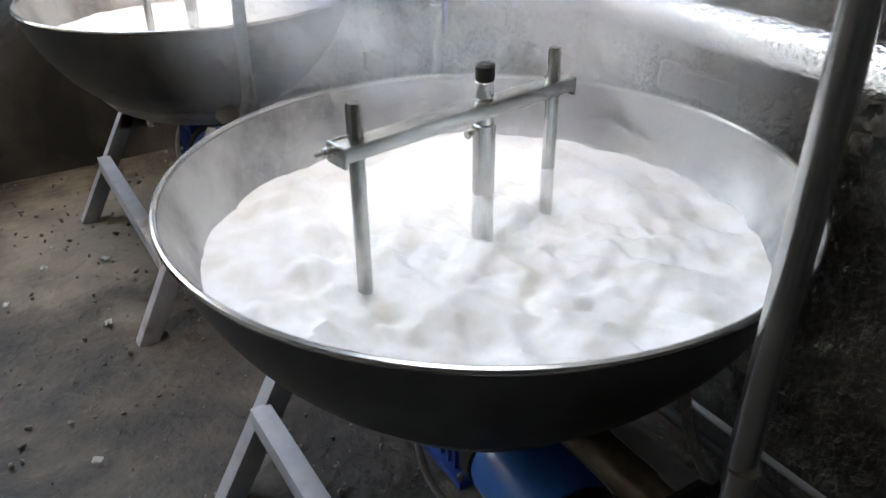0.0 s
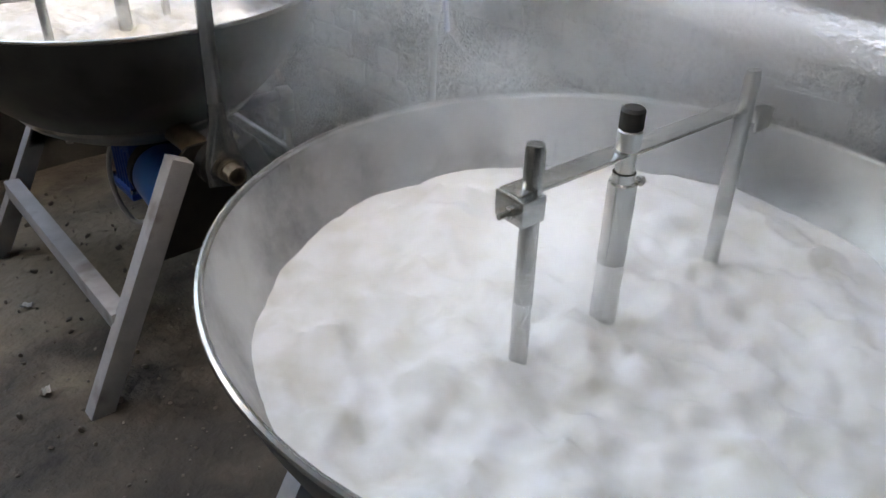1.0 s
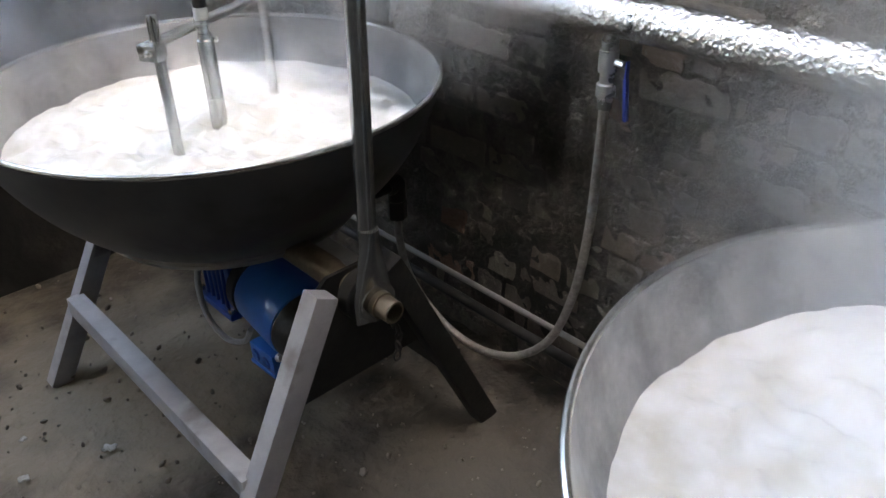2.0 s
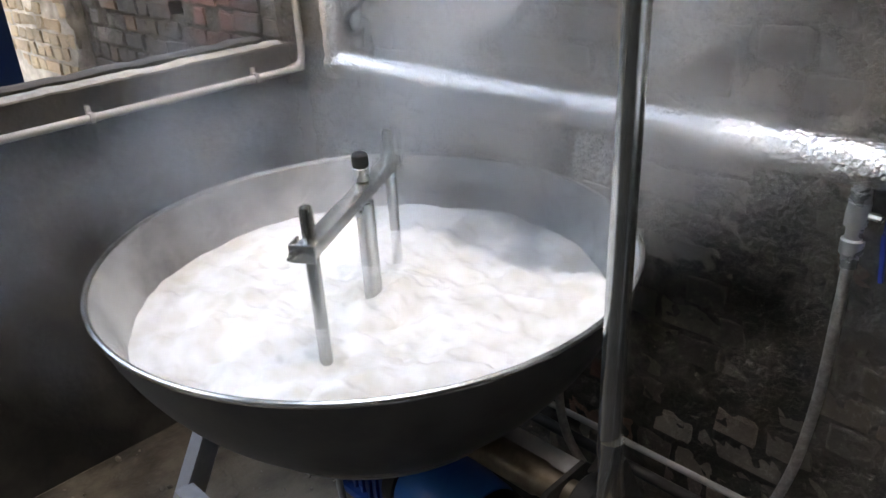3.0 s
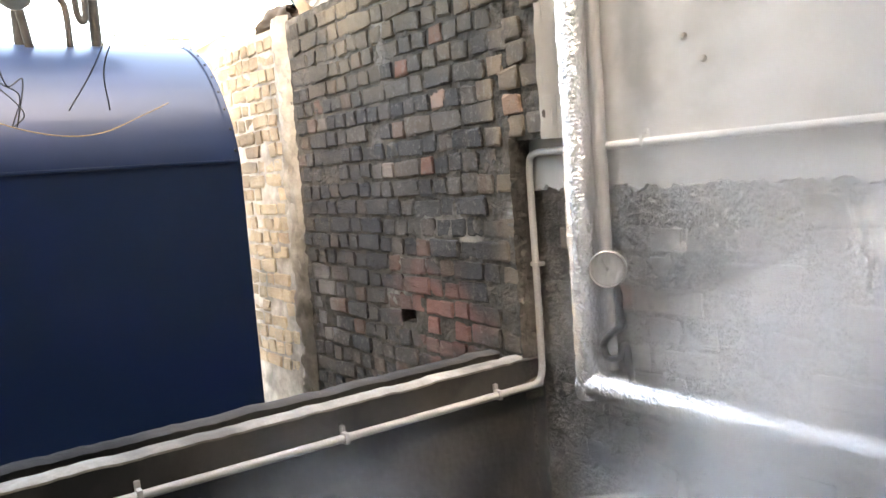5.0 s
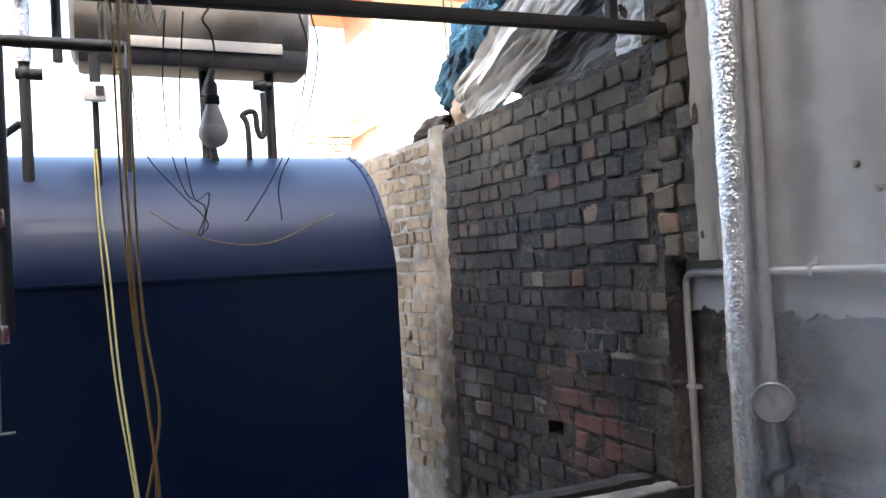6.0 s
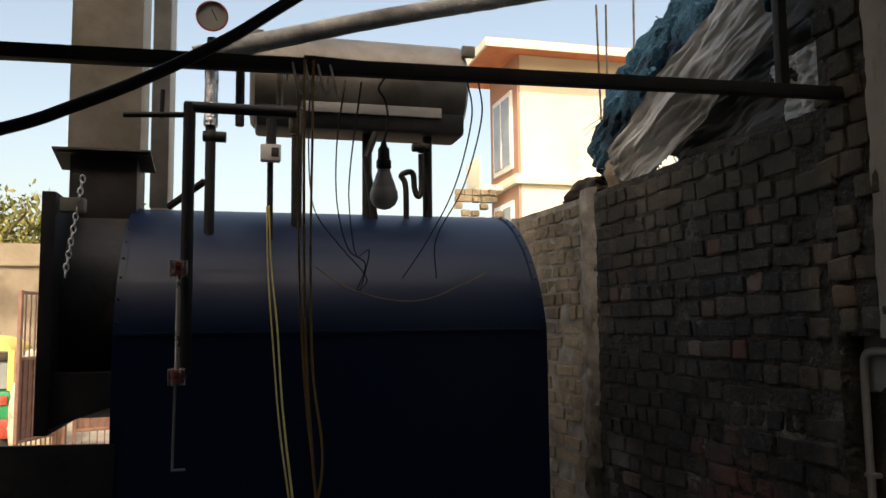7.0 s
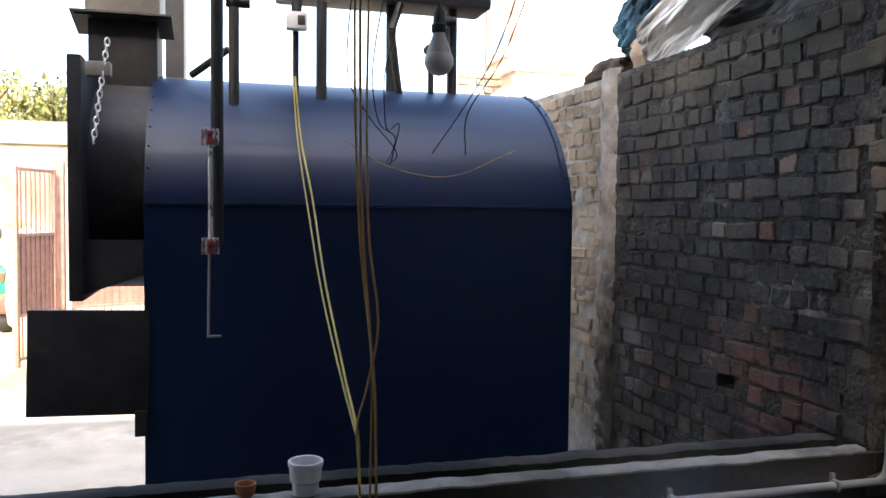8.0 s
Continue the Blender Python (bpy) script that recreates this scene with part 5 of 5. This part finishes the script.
part("drain_tube", rod(rod(B(), (-0.012, -0.012, 1.43), (-0.008, -0.012, 1.72), 0.0045), (-0.015, -0.012, 1.432), (0.03, -0.012, 1.432), 0.005), CONDUIT_GREY, sight)

junction = thing("junction_box", (-1.655, 1.19, 0), "small white junction box on a black post over the boiler", "box")
part("case", box(B(), (0, 0, 2.58), (0.078, 0.05, 0.066), None, 0.006), PVC_CLEAN, junction)
part("socket", box(B(), (0.016, -0.026, 2.58), (0.028, 0.006, 0.036), None, 0.002), RUBBER, junction)
part("post", rod(rod(B(), (0, 0.03, 2.12), (0, 0.03, 2.72), 0.012), (0.002, 0.02, 2.62), (0.002, 0.02, 2.72), 0.02), BLACK_IRON, junction)

# small things on the parapet
cup = thing("pipe_socket", (-1.73, 0.028, 1.171), "white plastic pipe reducer standing on the parapet", "fitting")
part("body", turned(B(), (0, 0, 0), (0, 0, 1), [(0.0, 0.022), (0.0, 0.030), (0.006, 0.032), (0.028, 0.032), (0.034, 0.038), (0.068, 0.0395), (0.070, 0.043), (0.080, 0.043), (0.082, 0.040), (0.080, 0.036), (0.05, 0.034), (0.045, 0.02), (0.04, 0.001)], 36, caps=False), PVC_CLEAN, cup)
part("dregs", turned(B(), (0, 0, 0.05), (0, 0, 1), [(0, 0.03), (0.004, 0.030), (0.008, 0.015)], 16), CEMENT_EDGE, cup, "grey dregs inside")
small = solid("clay_cap", turned(B(), (0, 0, 0), (0, 0, 1), [(0.0, 0.018), (0.012, 0.024), (0.026, 0.026), (0.030, 0.026), (0.030, 0.021), (0.015, 0.018), (0.012, 0.001)], 20), TERRACOTTA, "small brown clay cap on the parapet", "cap", (-1.872, 0.045, 1.171))

# tarpaulins heaped on the yard wall
def crumpled(bm, wide, high, fold, seed, torn=0.0, n=46):
    rows = []
    for j in range(n + 1):
        row = []
        for i in range(n + 1):
            u, v = i / n, j / n
            q = Vector((u * 3 + seed, v * 3, seed))
            d = fold * (noise.noise(q) + 0.6 * abs(noise.noise(q * 2.4)) + 0.25 * noise.noise(q * 6))
            e = 1 + 0.12 * noise.noise(Vector((u * 2, v * 5, seed + 7)))
            row.append(bm.verts.new((wide * (u - 0.5) * e, d, high * (v - 0.5) + 0.08 * high * noise.noise(Vector((u * 4, seed, 3))))))
        rows.append(row)
    skin(bm, rows, closed=False)
    if torn:
        gone = [f for f in bm.faces if noise.noise(f.calc_center_median() * 7 + Vector((seed, 0, 0))) > torn]
        bmesh.ops.delete(bm, geom=gone, context="FACES")
    thick = bmesh.ops.extrude_face_region(bm, geom=bm.faces[:])
    bmesh.ops.translate(bm, verts=[v for v in thick["geom"] if isinstance(v, bmesh.types.BMVert)], vec=(0, 0.004, 0))
    return bm


def heap(bm, sx, sy, sz, seed, seg=60):
    rows = []
    for j in range(seg // 2 + 1):
        row = []
        for i in range(seg):
            a, b = 2 * math.pi * i / seg, math.pi * (j / (seg / 2) - 0.5)
            d = Vector((math.cos(a) * math.cos(b), math.sin(a) * math.cos(b), math.sin(b)))
            k = 1 + 0.34 * noise.noise(d * 2.0 + Vector((seed, 0, 0))) + 0.22 * abs(noise.noise(d * 5 + Vector((0, seed, 0)))) + 0.12 * abs(noise.noise(d * 12)) + 0.05 * noise.noise(d * 26)
            row.append(bm.verts.new((sx * d.x * k, sy * d.y * k, sz * d.z * k)))
        rows.append(row)
    skin(bm, rows)
    return bm


def netting(place, sx, sy, sz, seed):
    """A sagging mass of net with loose strands standing off it."""
    net = thing("netting", place, "crumpled mass of torn blue netting on the wall top", "netting")
    part("folds", heap(B(), sx, sy, sz, seed, 90), TARP_BLUE, net)
    rnd = random.Random(seed)
    bm = B()
    for _ in range(150):
        a, b = rnd.uniform(0, 2 * math.pi), rnd.uniform(-1.3, 1.3)
        d = Vector((math.cos(a) * math.cos(b), math.sin(a) * math.cos(b), math.sin(b)))
        p = Vector((sx * d.x, sy * d.y, sz * d.z))
        drift = Vector((rnd.gauss(0, 0.05), rnd.gauss(0, 0.09), rnd.gauss(-0.02, 0.06)))
        tube(bm, [tuple(p * 0.9), tuple(p * 1.08 + drift * 0.5), tuple(p * 1.1 + drift)], 0.0022, 4)
    strands = part("loose_strands", bm, TARP_BLUE, net)
    tagged(strands, kind="stuff")


netting(pose(0.12, 1.42, 2.93, -34, 0, 0), 0.17, 0.42, 0.19, 2.0)
netting(pose(0.20, 0.95, 3.14, -26, 0, 0), 0.18, 0.52, 0.24, 6.0)
solid("tarpaulin", crumpled(B(), 1.12, 0.27, 0.045, 4.0, 0.62), TARP_WHITE, "torn dirty-white tarpaulin draped over the wall top", "tarpaulin", pose(-0.06, 0.83, 2.80, -14, 23, 92))
solid("tarpaulin", crumpled(B(), 0.30, 0.24, 0.03, 11.0, 0.6), TARP_WHITE, "scrap of dirty-white tarpaulin caught on the wall top", "tarpaulin", pose(0.0, 0.14, 2.66, -8, 6, 92))
solid("tarpaulin", crumpled(B(), 1.05, 0.34, 0.05, 17.0, 0.66), TARP_DARK, "sooty grey canvas sagging under the pale sheet", "tarpaulin", pose(0.10, 0.58, 2.70, -6, 12, 92))
solid("tarpaulin", crumpled(B(), 1.0, 0.50, 0.06, 23.0), TARP_DARK, "sooty grey canvas heaped behind the pale sheet", "tarpaulin", pose(0.22, 0.48, 2.93, -6, 14, 92))
solid("cloth_sack", heap(B(), 0.08, 0.12, 0.14, 9.0, 40), TARP_TAN, "tan cloth bundle on the wall top", "cloth", (0.03, 1.47, 2.65))
solid("cloth_sack", heap(B(), 0.10, 0.20, 0.07, 13.0, 40), WOOD_DARK, "dark folded sacking on the wall top", "cloth", (0.02, 1.84, 2.58))
for dx, dy, lean in ((0.0, 0.0, 0.02), (0.03, 0.05, -0.02), (0.08, -0.12, 0.03)):
    solid("steel_bar", tube(B(), [(0.02 + dx, 1.68 + dy, 2.52), (0.02 + dx + lean, 1.68 + dy, 2.95), (0.02 + dx + 2 * lean, 1.68 + dy + lean, 3.55)], 0.006, 6), BRASS_PIPE, "rusty reinforcing bar standing from the wall", "bar", group="bars on the wall")
solid("timber", box(B(), (0.08, 0.55, 2.585), (0.05, 0.9, 0.04), Matrix.Rotation(radians(3), 4, "X"), 0.006), WOOD_DARK, "dark timber lying on the wall top", "timber")

# low brick wall behind the boiler
back = thing("wall_behind_boiler", (0, 0, 0), "broken-topped brick wall behind the boiler", "wall", kind="structure")
part("mortar_core", box(B(), (1.0, 6.1, 1.47), (1.2, 0.20, 3.05)), CEMENT_EDGE, back)

# ---- yard: boundary, gate, vehicle, house, trees ----
bound = B()
rough_sheet(bound, (-40, 40), (-0.06, 3.75), 160, 16, lambda a, b, h: Vector((a, 17.0 - h, b + (0.10 * noise.noise(Vector((a * 2, 3, 0))) if b > 3.6 else 0))), 0.05, 0.8)
wall_b = thing("wall_boundary", (0, 0, 0), "weathered rendered boundary wall across the yard", "wall", kind="structure")
part("face", bound, BOUNDARY, wall_b)
part("core", box(B(), (0, 17.25, 1.8), (80, 0.3, 3.72)), BOUNDARY, wall_b)
part("coping", box(B(), (0, 17.1, 3.30), (80, 0.35, 0.10), None, 0.02), BOUNDARY, wall_b)


def gate_leaf(at, wide, high, label):
    g = thing("metal_gate", at, label, "gate", "gate leaves")
    for x in (0, wide):
        part("stile", box(B(), (x, 0, high / 2), (0.045, 0.045, high), None, 0.004), GATE_RUST, g)
    for z in (0.10, 0.62, high * 0.66, high - 0.03):
        part("rail", box(B(), (wide / 2, 0, z), (wide - 0.04, 0.035, 0.04), None, 0.004), GATE_RUST, g)
    n = max(4, int(wide / 0.09))
    for i in range(1, n):
        part("bar", box(B(), (wide * i / n, 0, high / 2 + 0.03), (0.014, 0.014, high - 0.12)), GATE_RUST, g)
    part("sheet", box(B(), (wide / 2, 0.012, (0.62 + high * 0.66) / 2), (wide - 0.05, 0.004, high * 0.66 - 0.62)), GATE_RUST, g)
    return g


gate_leaf(pose(-4.32, 8.5, -0.06, 0, 0, 68), 0.75, 2.42, "rust-red barred gate leaf standing open")
gate_leaf(pose(-3.85, 9.4, -0.06, 0, 0, 20), 1.5, 2.42, "rust-red barred gate leaf standing open")
solid("gate_post", box(B(), (-4.0, 9.35, 1.2), (0.12, 0.12, 2.55), None, 0.01), GATE_RUST, "rust-red square gate post", "post")

auto = thing("auto_rickshaw", pose(-5.75, 11.9, -0.06), "green and yellow auto rickshaw parked beyond the gate", "vehicle")
bm = B()
box(bm, (0, 0, 0.72), (1.30, 1.1, 0.62), None, 0.10)
body = part("body", bm, AUTO_GREEN, auto)
part("stripe", box(B(), (0, -0.556, 0.80), (1.0, 0.01, 0.07), None, 0.002), LABEL_WHITE, body, "white lettering reduced to plain bars")
part("stripe", box(B(), (0, -0.556, 0.98), (0.34, 0.01, 0.04), None, 0.002), LABEL_WHITE, body)
part("stripe", box(B(), (0, -0.556, 0.55), (1.25, 0.012, 0.05), None, 0.002), LABEL_WHITE, body)
part("number_plate", box(B(), (-0.05, -0.562, 0.62), (0.34, 0.01, 0.15), None, 0.004), AUTO_YELLOW, body, "blank yellow plate")
for sx in (-0.55, 0.55):
    part("tail_light", box(B(), (sx, -0.56, 0.88), (0.10, 0.03, 0.14), None, 0.01), RED_PAINT, body)
    w = part("wheel", turned(B(), (sx - 0.09, -0.25, 0.25), (sx + 0.09, -0.25, 0.25), [(0, 0.12), (0.01, 0.24), (0.04, 0.25), (0.14, 0.25), (0.17, 0.24), (0.18, 0.12)], 24), RUBBER, auto)
    part("mudguard", box(B(), (sx * 1.12, -0.45, 0.46), (0.26, 0.30, 0.30), None, 0.06), RED_PAINT, body)
bm = B()
k = 20
rows = []
for yy, s in ((-0.55, 0.94), (-0.45, 1.0), (0.6, 1.0), (0.75, 0.9)):
    rows.append([bm.verts.new((0.66 * s * math.cos(math.pi * i / k) , yy, 1.62 + 0.24 * s * math.sin(math.pi * i / k))) for i in range(k + 1)])
skin(bm, rows, closed=False)
bm.faces.new(rows[0]), bm.faces.new(list(reversed(rows[-1])))
part("canopy", bm, AUTO_YELLOW, auto, "sun-faded yellow canopy")
for sx in (-0.62, 0.62):
    part("canopy_side", box(B(), (sx, -0.51, 1.33), (0.09, 0.05, 0.62), None, 0.01), AUTO_YELLOW, auto)
part("rear_window", box(B(), (0, -0.49, 1.30), (1.16, 0.012, 0.50)), WINDOW_GLASS, auto)
part("window_rail", box(B(), (0, -0.51, 1.53), (1.2, 0.03, 0.14), None, 0.01), BLACK_IRON, auto)
part("seat_back", box(B(), (0, -0.3, 1.10), (1.1, 0.12, 0.20), None, 0.04), RUBBER, auto)
solid("covered_load", heap(B(), 0.35, 0.35, 0.75, 21.0, 36), DUST, "pale cloth-covered heap beside the gate", "heap", (-4.78, 11.4, 0.70))

house = thing("house", (8.1, 25.0, -0.06), "cream and orange three-storey house with a tiled eave", "house")
part("wall", box(B(), (3.2, 1.6, 6.0), (6.4, 3.2, 12.0)), HOUSE_CREAM, house)
part("side_wall", box(B(), (-0.02, 1.6, 6.0), (0.10, 3.25, 11.9)), HOUSE_ORANGE, house, "orange painted side")
bm = B()
p = [bm.verts.new(v) for v in ((-1.6, -1.2, 11.9), (7.6, -1.2, 11.9), (7.6, 4.4, 11.9), (-1.6, 4.4, 11.9), (0.9, 2.6, 13.2), (5.6, 2.6, 13.2))]
for f in ((0, 1, 5, 4), (1, 2, 5), (2, 3, 4, 5), (3, 0, 4), (3, 2, 1, 0)):
    bm.faces.new([p[i] for i in f])
roof = part("roof", bm, ROOF_TILE, house, "clay tile roof")
part("fascia", box(box(B(), (3.0, -1.22, 11.85), (9.3, 0.08, 0.3)), (-1.62, 1.6, 11.85), (0.08, 5.7, 0.3)), HOUSE_CREAM, roof)
for i in range(30):
    part("roof_tile", beam(B(), (-1.4 + 0.3 * i, -1.22, 11.98), (0.4 + 0.19 * i, 2.3, 13.12), 0.10, 0.16, (1, 0, 0), 0), ROOF_TILE, roof)
for z in (5.0, 9.2):
    wdw = part("window", box(B(), (-0.10, 1.6, z), (0.10, 2.2, 3.0), None, 0.02), PVC_CLEAN, house)
    part("pane", box(B(), (-0.16, 1.6, z), (0.03, 1.8, 2.6)), WINDOW_GLASS, wdw)
    part("mullion", box(B(), (-0.18, 1.6, z), (0.04, 0.08, 2.6)), PVC_CLEAN, wdw)
part("floor_band", box(B(), (3.1, 1.6, 7.2), (6.7, 3.6, 0.35), None, 0.03), HOUSE_CREAM, house)
bal = part("balcony", box(B(), (-0.6, 2.2, 7.1), (1.1, 1.8, 0.2), None, 0.02), HOUSE_CREAM, house)
part("railing", box(B(), (-1.12, 2.2, 7.75), (0.08, 1.8, 1.1), None, 0.02), HOUSE_CREAM, bal)


def tree(at, high, spread, seed, label):
    t = thing("tree", at, label, "tree", "trees behind the boundary wall")
    rnd = random.Random(seed)
    bm = B()
    turned(bm, (0, 0, 0), (0.1, 0.05, 1), [(0, 0.26), (0.3, 0.2), (high * 0.45, 0.13), (high * 0.8, 0.05)], 10)
    tips = []
    for i in range(9):
        a, z = rnd.uniform(0, 6.28), high * rnd.uniform(0.35, 0.75)
        e = Vector((math.cos(a) * spread * rnd.uniform(0.5, 0.9), math.sin(a) * spread * rnd.uniform(0.5, 0.9), z + high * rnd.uniform(0.05, 0.25)))
        tube(bm, [(0, 0, z * 0.8), tuple(e * 0.5 + Vector((0, 0, z * 0.45))), tuple(e)], 0.045, 6, 4)
        tips.append(e)
    part("trunk", bm, BARK, t)
    bm = B()
    tips += [Vector((rnd.uniform(-0.5, 0.5) * spread, rnd.uniform(-0.5, 0.5) * spread, high * rnd.uniform(0.6, 0.98))) for _ in range(14)]
    for c in tips:
        for _ in range(170):
            d = Vector((rnd.gauss(0, 0.5), rnd.gauss(0, 0.5), rnd.gauss(0, 0.36))) * spread * 0.36
            turn = Euler((rnd.uniform(0, 6), rnd.uniform(0, 6), rnd.uniform(0, 6))).to_matrix()
            s = rnd.uniform(0.05, 0.12)
            v = [bm.verts.new(c + d + turn @ Vector(q) * s) for q in ((-1, 0, 0), (0, -0.45, 0.1), (1, 0, 0), (0, 0.45, 0.1))]
            bm.faces.new(v)
    part("crown", bm, LEAF, t)
    return t


tree((-8.3, 20.5, -0.06), 5.6, 2.0, 1, "dusty green tree behind the boundary wall")
tree((-6.2, 21.5, -0.06), 5.2, 1.8, 2, "dusty green tree behind the boundary wall")
tree((-10.8, 21.0, -0.06), 5.9, 2.2, 3, "dusty green tree behind the boundary wall")

# litter on the floor
rnd = random.Random(5)
bm = B()
for _ in range(1800):
    x, y = rnd.uniform(-2.6, -0.05), rnd.uniform(-4.4, -0.02)
    s = rnd.choice((0.003, 0.004, 0.004, 0.006, 0.006, 0.011)) * rnd.uniform(0.7, 1.3)
    bmesh.ops.create_icosphere(bm, subdivisions=1, radius=s, matrix=Matrix.Translation((x, y, 0.004 + s * 0.3)) @ Euler((rnd.uniform(0, 3), rnd.uniform(0, 3), 0)).to_matrix().to_4x4() @ Matrix.Diagonal((1, rnd.uniform(0.5, 1), 0.6, 1)))
solid("grit", bm, PEBBLE, "grit and crumbs of mortar scattered on the floor", "grit", kind="stuff")
for x, y, s in ((-1.09, -1.0, 0.026), (-1.30, -0.95, 0.02), (-1.17, -1.45, 0.024), (-1.45, -1.15, 0.018), (-1.33, -2.1, 0.02), (-1.6, -0.7, 0.022), (-1.25, -0.8, 0.014)):
    solid("paper_scrap", crumpled(B(), s * 1.3, s * 0.9, s * 0.35, x * 9, 0, 6), PAPER, "crumpled pale scrap of paper on the floor", "paper", pose(x, y, 0.012, 90, 0, x * 700), "scraps on the floor")


# ---- bricks, last of the structure ----
def brick_meshes(long, high, deep, material, count, seed):
    rnd = random.Random(seed)
    made = []
    for _ in range(count):
        bm = B()
        box(bm, (0, 0, 0), (deep, long, high))
        for v in bm.verts:
            v.co += Vector((rnd.uniform(-0.003, 0.003), rnd.uniform(-0.005, 0.005), rnd.uniform(-0.004, 0.004)))
        bmesh.ops.bevel(bm, geom=bm.edges[:], offset=0.006, segments=1, affect="EDGES")
        for v in bm.verts:
            v.co += Vector((rnd.uniform(-0.0035, 0.0035), rnd.uniform(-0.005, 0.005), rnd.uniform(-0.005, 0.005)))
        me = mesh("brick", bm, material, smooth=False)
        made.append(me)
    return made


def lay(parent, material, y0, y1, z0, z1, x, seed, proud, skip=lambda y, z: False, limit=300, pitch=0.0745, nearest=None, unit=0.094):
    """Courses of headers and stretchers on the plane x; the first ones are single parts, the rest one joined part."""
    rnd = random.Random(seed)
    head, stretch = brick_meshes(unit - 0.012, pitch - 0.011, 0.07, material, 9, seed), brick_meshes(1.95 * unit - 0.012, pitch - 0.011, 0.07, material, 9, seed + 1)
    put = []
    for c in range(int((z1 - z0) / pitch)):
        z = z0 + pitch * (c + 0.5)
        kind = c % 2
        y = y0 - rnd.uniform(0, 0.12)
        while y < y1:
            w = unit * (rnd.uniform(0.92, 1.08) if rnd.random() < (0.93 if kind == 0 else 0.66) else 1.95)
            mid = y + w / 2
            if mid - w / 2 > y0 - 0.02 and mid + w / 2 < y1 + 0.02 and not skip(mid, z) and rnd.random() > 0.04:
                m = pose(x + 0.035 - rnd.uniform(*proud), mid, z + rnd.uniform(-0.003, 0.003) + 0.007 * noise.noise(Vector((mid * 2, z, seed))), rnd.gauss(0, 0.9), rnd.gauss(0, 1.2), rnd.gauss(0, 1.2))
                put.append((m, (head if w < 1.5 * unit else stretch)[rnd.randrange(9)]))
            y += w
    if nearest:
        put.sort(key=lambda p: nearest(p[0].translation))
    for m, me in put[:limit]:
        ob = new("brick", me)
        ob.parent, ob.matrix_basis = parent, m
    rest = put[limit:]
    if rest:
        verts, faces = [], []
        for m, me in rest:
            k = len(verts)
            verts += [m @ v.co for v in me.vertices]
            faces += [[k + i for i in p.vertices] for p in me.polygons]
        me = bpy.data.meshes.new("brickwork")
        me.from_pydata(verts, [], faces)
        me.materials.append(material)
        ob = new("brickwork", me)
        ob.parent = parent
        tagged(ob, kind="stuff")


lay(yard_wall, BRICK_SOOT, 0.0, 1.60, 0.80, 2.545, -0.085, 3, (-0.003, 0.005), lambda y, z: abs(y - 0.70) < 0.055 and abs(z - 1.24) < 0.038)
lay(yard_wall, BRICK_SOOT, -0.15, 0.05, 1.865, 3.45, -0.085, 21, (-0.003, 0.005))
lay(far_wall, BRICK_PALE, 0.02, 3.0, 0.80, 2.545, 0.0, 7, (-0.009, -0.003), limit=200, nearest=lambda p: p.y)
lay(east, BRICK_GREY, -5.0, -0.02, 0.02, 1.72, 0.0, 11, (0.0, 0.010), lambda y, z: noise.noise(Vector((y * 2.6, z * 3.4, 6.0))) > 0.2, limit=300, pitch=0.083, unit=0.120, nearest=lambda p: abs(p.y + 1.2))
back_turn = thing("broken_wall_face", pose(0.4, 5.99, 0, 0, 0, -90), "broken-topped brick wall face behind the boiler", "wall", kind="structure")
lay(back_turn, BRICK_PALE, 0.0, 1.25, 2.5, 3.32, 0.0, 15, (0.0, 0.01), lambda y, z: z > 3.05 and (y > 0.62 or noise.noise(Vector((y * 4, z * 3, 1))) > 0.1), limit=120)


# ---- what moves ----
def along(knots, t):
    for (t0, a0), (t1, a1) in zip(knots, knots[1:]):
        if t <= t1:
            break
    return a0 + (a1 - a0) * (t - t0) / (t1 - t0)


def motions():
    knots_b = [(0.0, -171.0), (0.5, -278.0), (0.6, -295.0), (1.0, -362.0), (1.2, -397.0), (8.0, -397.0 - 6.8 * 176)]
    knots_a = [(0.0, 380.8), (2.5, -61.7), (3.0, -150.0), (3.5, -240.1), (4.0, -329.0), (4.5, -416.0), (8.0, -1035.0)]
    times = [0.25 * i for i in range(33)]
    for st, knots in ((stirrer_a, knots_a), (stirrer_b, knots_b)):
        walk(st, [(t, pose(0, 0, 0, 0, 0, along(knots, t))) for t in times])
    for ob, y, rate in ((milk_a, -1.04, -55), (milk_b, -2.847, -50)):
        walk(ob, [(t, pose(KETTLE_X, y, 0.004 * math.sin(3.1 * t), 0, 0, rate * t)) for t in times[::2]])
    for w, dx, dy, dz, yaw, tilt, ph, rise, drift in STEAM_MOVES:
        flat = tilt > 60
        walk(w, [(t, pose(dx + drift[0] * min(t, 4.5) + 0.05 * math.sin(0.9 * t + ph), dy + drift[1] * min(t, 4.5) + 0.05 * math.sin(0.7 * t + 2 * ph), dz + (0 if flat else 0.06 * math.sin(0.8 * t + ph)) + rise * t,
                          90 - tilt, 0 if flat else 5 * math.sin(0.8 * t + ph), yaw + (20 * t if flat else 4 * math.sin(0.6 * t + ph)))) for t in times[::2]])


motions()
